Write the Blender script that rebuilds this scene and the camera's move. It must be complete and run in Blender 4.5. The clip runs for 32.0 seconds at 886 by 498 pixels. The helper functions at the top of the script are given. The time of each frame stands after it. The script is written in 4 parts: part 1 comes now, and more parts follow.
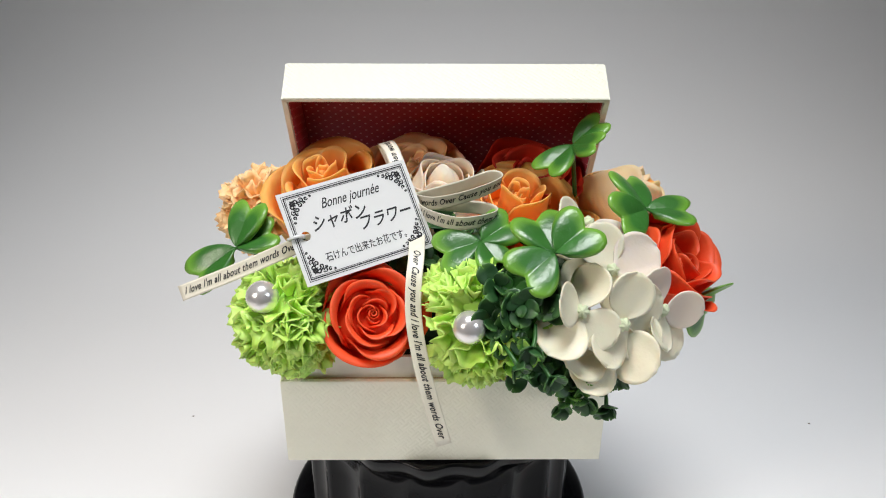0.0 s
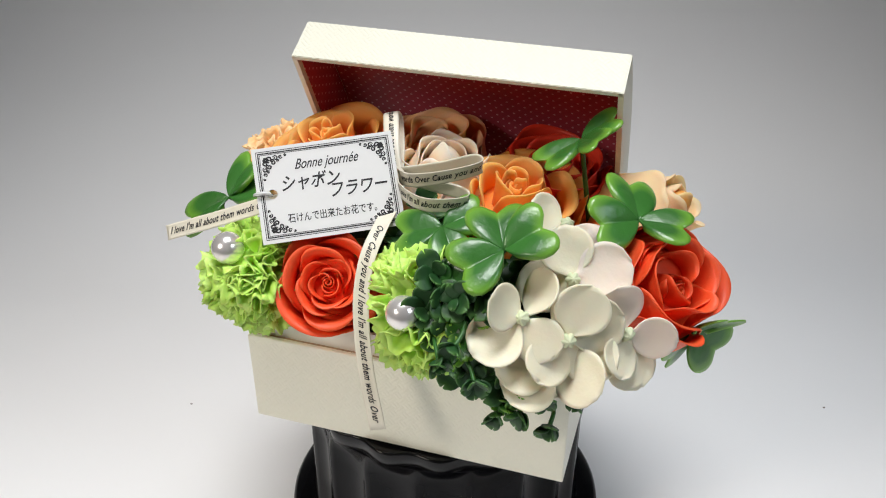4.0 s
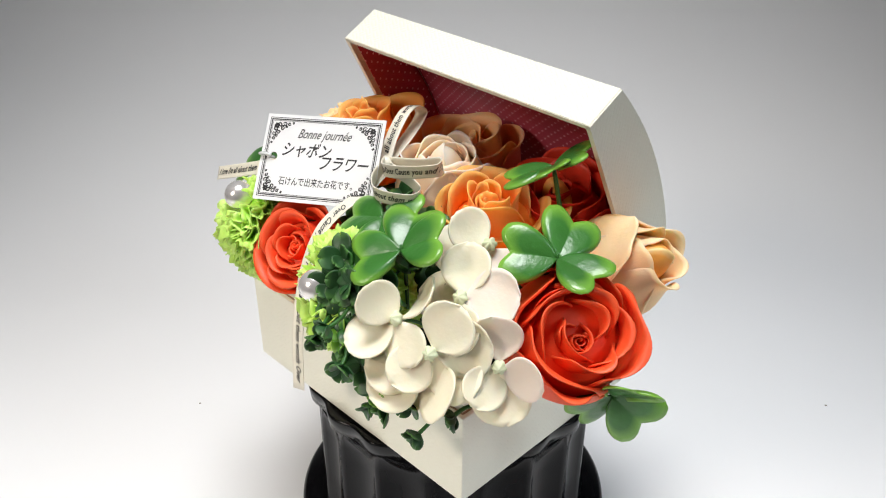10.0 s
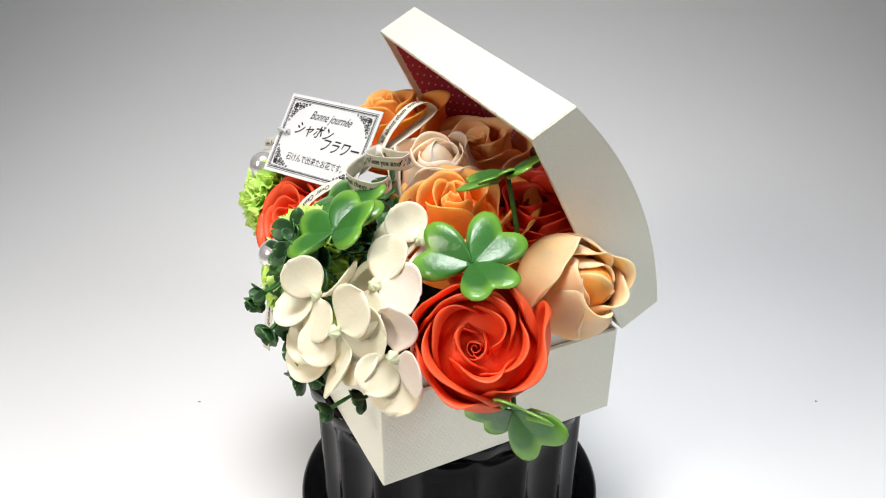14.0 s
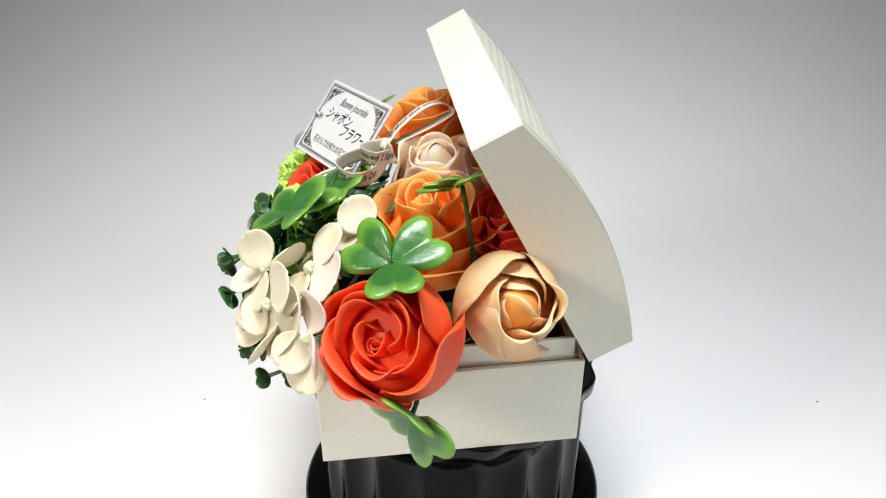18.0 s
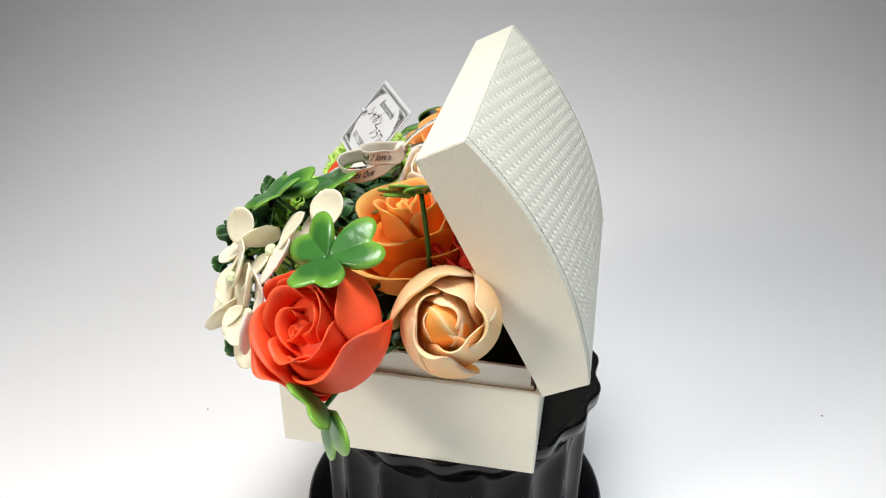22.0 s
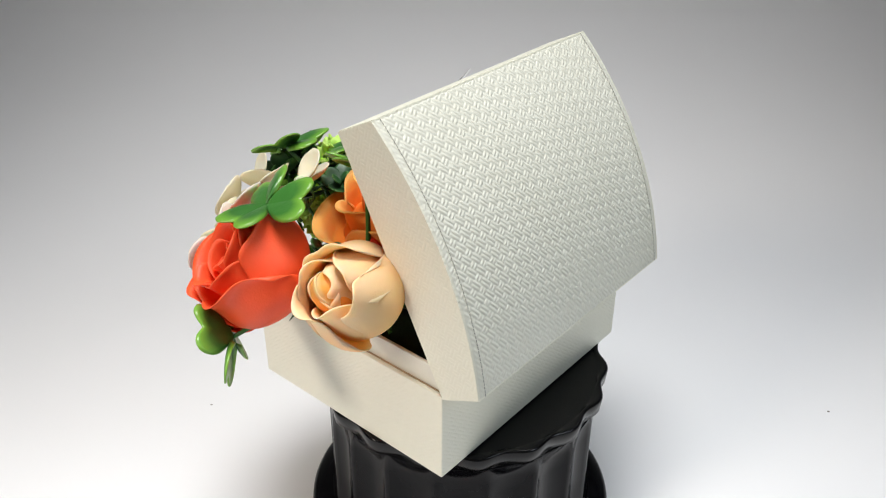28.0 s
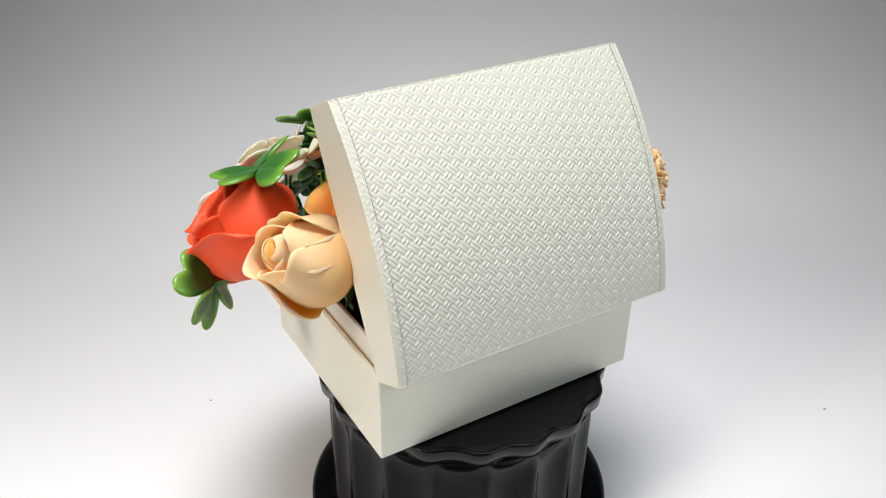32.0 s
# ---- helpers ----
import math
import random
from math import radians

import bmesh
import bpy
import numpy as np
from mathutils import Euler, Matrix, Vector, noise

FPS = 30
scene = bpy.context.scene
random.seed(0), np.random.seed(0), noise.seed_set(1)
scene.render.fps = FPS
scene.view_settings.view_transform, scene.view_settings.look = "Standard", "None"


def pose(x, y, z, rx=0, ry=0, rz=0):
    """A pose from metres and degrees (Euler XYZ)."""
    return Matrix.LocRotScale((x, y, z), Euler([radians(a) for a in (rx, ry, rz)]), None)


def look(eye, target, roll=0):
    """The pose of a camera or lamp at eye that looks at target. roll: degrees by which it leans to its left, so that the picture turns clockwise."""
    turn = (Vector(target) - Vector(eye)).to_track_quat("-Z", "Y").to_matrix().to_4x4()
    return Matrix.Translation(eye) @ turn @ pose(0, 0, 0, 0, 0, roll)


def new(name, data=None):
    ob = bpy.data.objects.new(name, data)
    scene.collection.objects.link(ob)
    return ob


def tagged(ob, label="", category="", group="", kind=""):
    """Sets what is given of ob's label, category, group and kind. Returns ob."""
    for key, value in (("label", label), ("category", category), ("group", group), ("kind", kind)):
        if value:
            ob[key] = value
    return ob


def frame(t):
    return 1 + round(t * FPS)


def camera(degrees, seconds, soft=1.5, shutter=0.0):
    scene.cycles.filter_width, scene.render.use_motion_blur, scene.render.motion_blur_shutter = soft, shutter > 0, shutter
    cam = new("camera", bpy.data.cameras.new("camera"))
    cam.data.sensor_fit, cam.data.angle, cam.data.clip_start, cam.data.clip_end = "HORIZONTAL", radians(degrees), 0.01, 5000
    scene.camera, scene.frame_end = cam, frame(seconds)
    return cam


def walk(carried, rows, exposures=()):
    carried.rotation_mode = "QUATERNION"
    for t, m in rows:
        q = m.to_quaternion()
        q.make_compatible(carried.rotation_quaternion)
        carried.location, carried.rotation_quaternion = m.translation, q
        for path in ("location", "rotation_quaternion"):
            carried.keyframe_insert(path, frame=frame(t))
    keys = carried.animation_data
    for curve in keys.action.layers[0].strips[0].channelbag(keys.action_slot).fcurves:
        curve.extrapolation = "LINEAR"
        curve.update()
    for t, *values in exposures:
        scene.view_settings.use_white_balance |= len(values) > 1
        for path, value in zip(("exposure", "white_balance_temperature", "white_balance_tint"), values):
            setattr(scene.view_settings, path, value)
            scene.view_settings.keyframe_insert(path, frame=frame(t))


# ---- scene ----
HT = 0.1030   # height of the turntable top above the backdrop paper
cam = camera(52.79, 32.0, soft=1.1)
PATH = [  # seconds, eye, point looked at, roll
    (0.0, (0.0086, -0.3956, 0.4088), (0.0016, -0.0065, 0.1828), 0.44),
    (0.5, (0.0067, -0.3891, 0.4089), (0.0003, -0.0018, 0.1799), 0.35),
    (1.0, (0.0055, -0.3890, 0.4104), (-0.0017, -0.0017, 0.1814), -0.10),
    (1.5, (0.0052, -0.3845, 0.4109), (-0.0010, 0.0011, 0.1790), 0.37),
    (2.0, (0.0055, -0.3849, 0.4083), (-0.0005, 0.0005, 0.1760), 0.26),
    (2.5, (0.0063, -0.3809, 0.4042), (-0.0006, 0.0037, 0.1708), 0.32),
    (3.0, (0.0060, -0.3803, 0.3996), (-0.0014, 0.0046, 0.1666), 0.01),
    (3.5, (0.0034, -0.3778, 0.4005), (-0.0020, 0.0058, 0.1654), 0.33),
    (5.5, (0.0053, -0.3811, 0.3995), (-0.0014, 0.0031, 0.1654), -0.34),
    (6.0, (0.0048, -0.3809, 0.4019), (-0.0016, 0.0025, 0.1664), -0.12),
    (6.5, (0.0041, -0.3801, 0.4025), (-0.0022, 0.0027, 0.1661), -0.02),
    (7.0, (0.0030, -0.3811, 0.4016), (-0.0030, 0.0028, 0.1669), -0.19),
    (7.5, (0.0028, -0.3814, 0.4048), (-0.0035, 0.0015, 0.1685), 0.15),
    (8.0, (0.0019, -0.3826, 0.4039), (-0.0035, 0.0007, 0.1682), 0.04),
    (8.5, (0.0028, -0.3820, 0.4043), (-0.0037, 0.0002, 0.1669), 0.16),
    (9.0, (0.0018, -0.3823, 0.4029), (-0.0041, 0.0003, 0.1662), 0.11),
    (9.5, (0.0006, -0.3823, 0.4051), (-0.0054, -0.0002, 0.1676), 0.35),
    (10.0, (-0.0018, -0.3833, 0.4041), (-0.0062, 0.0003, 0.1689), 0.20),
    (10.5, (0.0000, -0.3841, 0.4052), (-0.0055, -0.0009, 0.1694), 0.30),
    (11.0, (-0.0009, -0.3847, 0.4034), (-0.0052, -0.0009, 0.1685), 0.25),
    (11.5, (0.0019, -0.3868, 0.4043), (-0.0036, -0.0031, 0.1692), 0.28),
    (12.0, (0.0014, -0.3906, 0.4039), (-0.0013, -0.0062, 0.1699), 0.26),
    (12.5, (0.0034, -0.3910, 0.4062), (-0.0009, -0.0076, 0.1707), 0.06),
    (13.0, (0.0013, -0.3909, 0.4056), (-0.0021, -0.0070, 0.1708), 0.03),
    (13.5, (0.0003, -0.3912, 0.4067), (-0.0033, -0.0073, 0.1720), 0.17),
    (14.0, (-0.0022, -0.3925, 0.4060), (-0.0042, -0.0078, 0.1726), 0.21),
    (14.5, (-0.0001, -0.3914, 0.4076), (-0.0052, -0.0075, 0.1729), -0.01),
    (16.5, (0.0002, -0.3947, 0.4078), (-0.0080, -0.0105, 0.1736), -0.02),
    (17.0, (-0.0005, -0.3952, 0.4091), (-0.0082, -0.0111, 0.1748), -0.12),
    (17.5, (0.0017, -0.3945, 0.4101), (-0.0064, -0.0108, 0.1752), -0.10),
    (18.0, (-0.0003, -0.3934, 0.4116), (-0.0054, -0.0104, 0.1754), 0.18),
    (18.5, (0.0014, -0.3934, 0.4105), (-0.0059, -0.0095, 0.1758), 0.09),
    (19.0, (-0.0016, -0.3931, 0.4095), (-0.0063, -0.0088, 0.1754), 0.23),
    (19.5, (-0.0010, -0.3948, 0.4082), (-0.0072, -0.0097, 0.1755), 0.21),
    (20.0, (-0.0034, -0.3946, 0.4081), (-0.0081, -0.0097, 0.1751), 0.32),
    (20.5, (-0.0016, -0.3963, 0.4079), (-0.0089, -0.0111, 0.1755), 0.28),
    (21.0, (-0.0016, -0.3959, 0.4101), (-0.0089, -0.0106, 0.1778), 0.13),
    (21.5, (0.0005, -0.3953, 0.4118), (-0.0077, -0.0094, 0.1805), 0.08),
    (22.0, (-0.0018, -0.3930, 0.4123), (-0.0081, -0.0074, 0.1805), 0.43),
    (22.5, (-0.0018, -0.3939, 0.4125), (-0.0092, -0.0080, 0.1813), 0.17),
    (23.0, (-0.0031, -0.3923, 0.4132), (-0.0103, -0.0073, 0.1804), 0.59),
    (23.5, (-0.0010, -0.3932, 0.4125), (-0.0103, -0.0074, 0.1811), 0.27),
    (24.0, (-0.0024, -0.3931, 0.4108), (-0.0099, -0.0071, 0.1797), 0.48),
    (24.5, (-0.0005, -0.3953, 0.4106), (-0.0108, -0.0088, 0.1802), 0.17),
    (25.0, (-0.0006, -0.3942, 0.4102), (-0.0117, -0.0081, 0.1793), 0.06),
    (25.5, (-0.0022, -0.3941, 0.4117), (-0.0118, -0.0081, 0.1807), 0.11),
    (27.5, (-0.0050, -0.3940, 0.4129), (-0.0130, -0.0089, 0.1803), 0.15),
    (28.0, (-0.0039, -0.3922, 0.4091), (-0.0110, -0.0070, 0.1765), 0.37),
    (28.5, (-0.0050, -0.3948, 0.4076), (-0.0113, -0.0092, 0.1757), 0.33),
    (29.0, (-0.0047, -0.3955, 0.4065), (-0.0108, -0.0097, 0.1750), 0.27),
    (29.5, (-0.0038, -0.3954, 0.4068), (-0.0097, -0.0096, 0.1754), 0.20),
    (30.0, (-0.0041, -0.3951, 0.4076), (-0.0098, -0.0094, 0.1759), 0.23),
    (30.5, (-0.0051, -0.3952, 0.4087), (-0.0106, -0.0096, 0.1768), 0.25),
    (31.0, (-0.0057, -0.3951, 0.4086), (-0.0115, -0.0097, 0.1763), 0.30),
    (31.5, (-0.0059, -0.3951, 0.4088), (-0.0110, -0.0099, 0.1762), 0.36),
    (32.0, (-0.0064, -0.3949, 0.4088), (-0.0112, -0.0099, 0.1759), 0.79),
]
TURN = [  # seconds, degrees that the turntable has turned
    (0, 1.92), (1, -2.90), (2, -7.06), (3, -11.71), (6, -25.88), (7, -30.80), (8, -35.28),
    (9, -39.86), (10, -44.64), (11, -49.12), (12, -53.68), (13, -58.38), (14, -63.12), (17, -76.96),
    (18, -81.62), (19, -86.37), (20, -90.89), (21, -95.37), (22, -99.75), (23, -104.39), (24, -109.07),
    (25, -113.74), (28, -129.16), (29, -133.88), (30, -138.60), (31, -143.26), (32, -147.78),
]
EXPOSURES = [(0, 0.05), (3.0, 0.01), (9.3, -0.02), (10.2, 0.32), (11, 0.35), (17, 0.36), (21, 0.34), (25, 0.25), (32, 0.21)]
walk(cam, [(t, look(e, q, r)) for t, e, q, r in PATH], EXPOSURES)

# ---- light ----
world = bpy.data.worlds.new("room_light")
world.use_nodes = True
world.node_tree.nodes["Background"].inputs[0].default_value = (0.9, 0.95, 1.0, 1)
world.node_tree.nodes["Background"].inputs[1].default_value = 0.03
scene.world = world


def area_lamp(name, eye, target, sx, sy, power, colour, spread=180):
    data = bpy.data.lights.new(name, "AREA")
    data.shape, data.size, data.size_y, data.energy, data.color = "RECTANGLE", sx, sy, power, colour
    data.spread = radians(spread)
    ob = new(name, data)
    ob.matrix_basis = look(eye, target)
    return ob


area_lamp("overhead_lamp", (-0.08, -0.05, 1.50), (-0.03, -0.15, 0.0), 0.70, 0.45, 3.0, (0.975, 0.985, 1.0), 68)
area_lamp("warm_lamp", (-1.10, -0.90, 1.00), (-0.20, -0.20, 0.0), 0.40, 0.45, 0.94, (1.0, 0.90, 0.80), 44)
area_lamp("cool_lamp", (1.10, -0.75, 1.10), (0.18, -0.20, 0.0), 0.45, 0.45, 0.44, (0.78, 0.89, 1.0), 44)

# ---- materials ----


def rgba(c):
    return (c[0], c[1], c[2], 1)


def surface(name, colour, rough=0.5, second=None, scale=40.0, bump=0.0, bump_scale=300.0, spread=0.0, sss=0.0, coat=0.0, metal=0.0, spec=0.5):
    """A principled surface: two tones mixed by noise, fine relief, and a shift of value from piece to piece."""
    m = bpy.data.materials.new(name)
    m.use_nodes = True
    nt = m.node_tree
    b = nt.nodes["Principled BSDF"]
    b.inputs["Roughness"].default_value = rough
    b.inputs["Metallic"].default_value = metal
    b.inputs["Specular IOR Level"].default_value = spec
    b.inputs["Coat Weight"].default_value = coat
    b.inputs["Coat Roughness"].default_value = 0.12
    if sss:
        b.inputs["Subsurface Weight"].default_value = sss
        b.inputs["Subsurface Radius"].default_value = (1.0, 0.6, 0.35)
        b.inputs["Subsurface Scale"].default_value = 0.003
    co = nt.nodes.new("ShaderNodeTexCoord")
    n = nt.nodes.new("ShaderNodeTexNoise")
    n.inputs["Scale"].default_value = scale
    n.inputs["Detail"].default_value = 5
    nt.links.new(co.outputs["Object"], n.inputs["Vector"])
    ramp = nt.nodes.new("ShaderNodeMapRange")
    ramp.inputs["From Min"].default_value, ramp.inputs["From Max"].default_value = 0.3, 0.7
    nt.links.new(n.outputs["Fac"], ramp.inputs["Value"])
    mix = nt.nodes.new("ShaderNodeMix")
    mix.data_type = "RGBA"
    mix.inputs["A"].default_value = rgba(colour)
    mix.inputs["B"].default_value = rgba(second or [c * 0.9 for c in colour])
    nt.links.new(ramp.outputs["Result"], mix.inputs["Factor"])
    out = mix.outputs["Result"]
    if spread:
        info = nt.nodes.new("ShaderNodeObjectInfo")
        vr = nt.nodes.new("ShaderNodeMapRange")
        vr.inputs["To Min"].default_value, vr.inputs["To Max"].default_value = 1 - spread, 1 + spread * 0.6
        nt.links.new(info.outputs["Random"], vr.inputs["Value"])
        hsv = nt.nodes.new("ShaderNodeHueSaturation")
        nt.links.new(vr.outputs["Result"], hsv.inputs["Value"])
        nt.links.new(out, hsv.inputs["Color"])
        out = hsv.outputs["Color"]
    nt.links.new(out, b.inputs["Base Color"])
    if bump:
        n2 = nt.nodes.new("ShaderNodeTexNoise")
        n2.inputs["Scale"].default_value = bump_scale
        n2.inputs["Detail"].default_value = 4
        nt.links.new(co.outputs["Object"], n2.inputs["Vector"])
        bp = nt.nodes.new("ShaderNodeBump")
        bp.inputs["Strength"].default_value = bump
        bp.inputs["Distance"].default_value = 0.0006
        nt.links.new(n2.outputs["Fac"], bp.inputs["Height"])
        nt.links.new(bp.outputs["Normal"], b.inputs["Normal"])
    return m


def math_node(nt, op, a, b=None, c=None):
    n = nt.nodes.new("ShaderNodeMath")
    n.operation = op
    for i, v in enumerate((a, b, c)):
        if v is None:
            continue
        if isinstance(v, (int, float)):
            n.inputs[i].default_value = v
        else:
            nt.links.new(v, n.inputs[i])
    return n.outputs[0]


def weave_paper(name, colour, period, row, depth, angle=45.0, strength=0.55, share=0.66):
    """Embossed paper: pairs of long strands and pairs of short cross strands in offset rows, on UVs in metres."""
    m = surface(name, colour, 0.42, [c * 0.96 for c in colour], 25.0, 0.15, 900.0)
    nt = m.node_tree
    b = nt.nodes["Principled BSDF"]
    co = nt.nodes.new("ShaderNodeTexCoord")
    mp = nt.nodes.new("ShaderNodeMapping")
    mp.inputs["Rotation"].default_value = (0, 0, radians(angle))
    mp.inputs["Location"].default_value = (1, 1, 0)
    nt.links.new(co.outputs["UV"], mp.inputs["Vector"])
    sep = nt.nodes.new("ShaderNodeSeparateXYZ")
    nt.links.new(mp.outputs["Vector"], sep.inputs[0])
    y = math_node(nt, "DIVIDE", sep.outputs["Y"], row)
    line = math_node(nt, "FLOOR", y)
    x = math_node(nt, "FRACT", math_node(nt, "ADD", math_node(nt, "DIVIDE", sep.outputs["X"], period), math_node(nt, "MULTIPLY", line, 0.5)))
    y = math_node(nt, "FRACT", y)
    short = math_node(nt, "GREATER_THAN", x, share)
    along_long = math_node(nt, "DIVIDE", x, share)
    along_short = math_node(nt, "DIVIDE", math_node(nt, "SUBTRACT", x, share), 1 - share)

    def strands(along, across, blunt):
        s = math_node(nt, "ABSOLUTE", math_node(nt, "SINE", math_node(nt, "MULTIPLY", across, 2 * math.pi)))
        e = math_node(nt, "ABSOLUTE", math_node(nt, "SINE", math_node(nt, "MULTIPLY", along, math.pi)))
        return math_node(nt, "MULTIPLY", math_node(nt, "POWER", s, 0.7), math_node(nt, "POWER", e, blunt))

    h1, h2 = strands(along_long, y, 0.45), strands(y, along_short, 0.6)
    mix = nt.nodes.new("ShaderNodeMix")
    nt.links.new(short, mix.inputs["Factor"])
    nt.links.new(h1, mix.inputs["A"])
    nt.links.new(h2, mix.inputs["B"])
    bp = nt.nodes.new("ShaderNodeBump")
    bp.inputs["Strength"].default_value = strength
    bp.inputs["Distance"].default_value = depth
    nt.links.new(mix.outputs["Result"], bp.inputs["Height"])
    old = b.inputs["Normal"].links[0].from_node
    nt.links.new(old.outputs["Normal"], bp.inputs["Normal"])
    nt.links.new(bp.outputs["Normal"], b.inputs["Normal"])
    return m


def dotted(name, ground, dot, pitch, radius):
    """Printed paper with staggered dots, on UVs in metres."""
    m = surface(name, ground, 0.45, [c * 0.85 for c in ground], 30.0, 0.1, 500.0)
    nt = m.node_tree
    b = nt.nodes["Principled BSDF"]
    base = b.inputs["Base Color"].links[0].from_socket
    co = nt.nodes.new("ShaderNodeTexCoord")
    mp = nt.nodes.new("ShaderNodeMapping")
    mp.inputs["Rotation"].default_value = (0, 0, radians(45))
    mp.inputs["Scale"].default_value = (1 / pitch, 1 / pitch, 1)
    nt.links.new(co.outputs["UV"], mp.inputs["Vector"])
    fr = nt.nodes.new("ShaderNodeVectorMath")
    fr.operation = "FRACTION"
    nt.links.new(mp.outputs["Vector"], fr.inputs[0])
    d = nt.nodes.new("ShaderNodeVectorMath")
    d.operation = "DISTANCE"
    nt.links.new(fr.outputs["Vector"], d.inputs[0])
    d.inputs[1].default_value = (0.5, 0.5, 0)
    inside = math_node(nt, "LESS_THAN", d.outputs["Value"], radius / pitch)
    mix = nt.nodes.new("ShaderNodeMix")
    mix.data_type = "RGBA"
    nt.links.new(inside, mix.inputs["Factor"])
    nt.links.new(base, mix.inputs["A"])
    mix.inputs["B"].default_value = rgba(dot)
    nt.links.new(mix.outputs["Result"], b.inputs["Base Color"])
    return m


def leafy(name, colour, edge, rough, reach=(0.72, 1.0), bump=0.25, bump_scale=350.0, dim=0.8, spec=0.5):
    """Moulded plastic leaf: its green turns paler towards the rim; UV y runs from the base to the rim."""
    m = surface(name, colour, rough, [c * dim for c in colour], 90.0, bump, bump_scale, 0.9 - 0.9 * dim, 0.0, 0.0, 0.0, spec)
    nt = m.node_tree
    b = nt.nodes["Principled BSDF"]
    base = b.inputs["Base Color"].links[0].from_socket
    co = nt.nodes.new("ShaderNodeTexCoord")
    sep = nt.nodes.new("ShaderNodeSeparateXYZ")
    nt.links.new(co.outputs["UV"], sep.inputs[0])
    r = nt.nodes.new("ShaderNodeMapRange")
    r.inputs["From Min"].default_value, r.inputs["From Max"].default_value = reach
    nt.links.new(sep.outputs["Y"], r.inputs["Value"])
    mix = nt.nodes.new("ShaderNodeMix")
    mix.data_type = "RGBA"
    nt.links.new(r.outputs["Result"], mix.inputs["Factor"])
    nt.links.new(base, mix.inputs["A"])
    mix.inputs["B"].default_value = rgba(edge)
    nt.links.new(mix.outputs["Result"], b.inputs["Base Color"])
    return m


def rimmed(name, colour, rim, reach=(0.45, 1.0)):
    """Dyed soap petal; light showing through its thin rim is put in as a paler colour."""
    m = leafy(name, colour, rim, 0.55, reach, 0.22, 900.0, 0.94, 0.3)
    b = m.node_tree.nodes["Principled BSDF"]
    b.inputs["Subsurface Weight"].default_value = 0.55
    b.inputs["Subsurface Radius"].default_value = (1.0, 0.6, 0.35)
    b.inputs["Subsurface Scale"].default_value = 0.005
    return m


CREAM = (0.87, 0.855, 0.715)
M_PAPER = weave_paper("cream_textured_paper", CREAM, 0.0092, 0.0035, 0.00024, -40.0, 0.62, 0.62)
M_SMOOTH = surface("cream_satin_paper", (0.81, 0.80, 0.69), 0.38, (0.79, 0.78, 0.665), 25.0, 0.12, 900.0)
WEAVE_ANGLE = 50.0
M_BOARD = surface("brown_board_edge", (0.50, 0.38, 0.24), 0.7, (0.42, 0.30, 0.18), 200.0, 0.2, 700.0)
M_LINER = surface("white_board", (0.82, 0.80, 0.70), 0.6, None, 60.0, 0.2, 700.0)
M_LINING = dotted("red_dotted_lining", (0.58, 0.075, 0.12), (0.86, 0.46, 0.50), 0.0042, 0.0006)
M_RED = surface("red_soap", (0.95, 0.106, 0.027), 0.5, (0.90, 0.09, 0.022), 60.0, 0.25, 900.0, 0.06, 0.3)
# darker copy of the red soap: shade under the lid put into the colour
M_SHADED_RED = surface("shaded_red_soap", (0.78, 0.05, 0.02), 0.5, (0.68, 0.04, 0.016), 60.0, 0.25, 900.0, 0.06, 0.3)
M_ORANGE = rimmed("orange_soap", (1.0, 0.30, 0.045), (1.0, 0.41, 0.11))
M_PEACH = rimmed("peach_soap", (1.0, 0.46, 0.17), (1.0, 0.635, 0.37), (0.3, 0.9))
# peach deepened to orange: light bouncing between inner petals, put into the colour
M_PEACH_GLOW = rimmed("peach_soap_glow", (1.0, 0.36, 0.07), (1.0, 0.62, 0.30), (0.8, 1.0))
M_CORAL = rimmed("coral_soap", (1.0, 0.42, 0.17), (1.0, 0.54, 0.28))
M_PALE = rimmed("pale_pink_soap", (1.0, 0.68, 0.46), (1.0, 0.79, 0.61))
M_LIME = surface("lime_soap", (0.50, 0.80, 0.10), 0.55, (0.62, 0.87, 0.24), 120.0, 0.2, 900.0, 0.16, 0.15)
M_APRICOT = surface("apricot_soap", (1.0, 0.58, 0.25), 0.55, (1.0, 0.70, 0.40), 120.0, 0.2, 900.0, 0.1, 0.15)
M_CLOVER = leafy("clover_plastic", (0.045, 0.18, 0.03), (0.19, 0.42, 0.045), 0.30, (0.68, 1.0), 0.8, 180.0, spec=0.6)
M_DARKLEAF = leafy("dark_green_plastic", (0.020, 0.08, 0.02), (0.075, 0.20, 0.04), 0.45, (0.7, 1.0))
M_LEAF = leafy("light_green_plastic", (0.16, 0.42, 0.03), (0.38, 0.62, 0.1), 0.35)
M_STEM = surface("green_wire", (0.025, 0.1, 0.018), 0.4, (0.03, 0.14, 0.02), 120.0, 0.2, 600.0)
M_PETAL = surface("ivory_foam_petal", (0.85, 0.785, 0.60), 0.5, (0.82, 0.75, 0.56), 45.0, 0.25, 500.0, 0.04, 0.2)
M_BLUSH = surface("blush_foam_petal", (0.85, 0.72, 0.62), 0.5, (0.85, 0.76, 0.66), 45.0, 0.25, 500.0, 0.03, 0.2)
M_BUD = surface("pale_green_bud", (0.60, 0.68, 0.42), 0.5, (0.68, 0.72, 0.50), 200.0, 0.3, 700.0)
M_PEARL = surface("pearl", (0.86, 0.83, 0.80), 0.22, (0.87, 0.83, 0.82), 60.0, 0.0, 500.0, 0, 0, 0.8, 0.62)
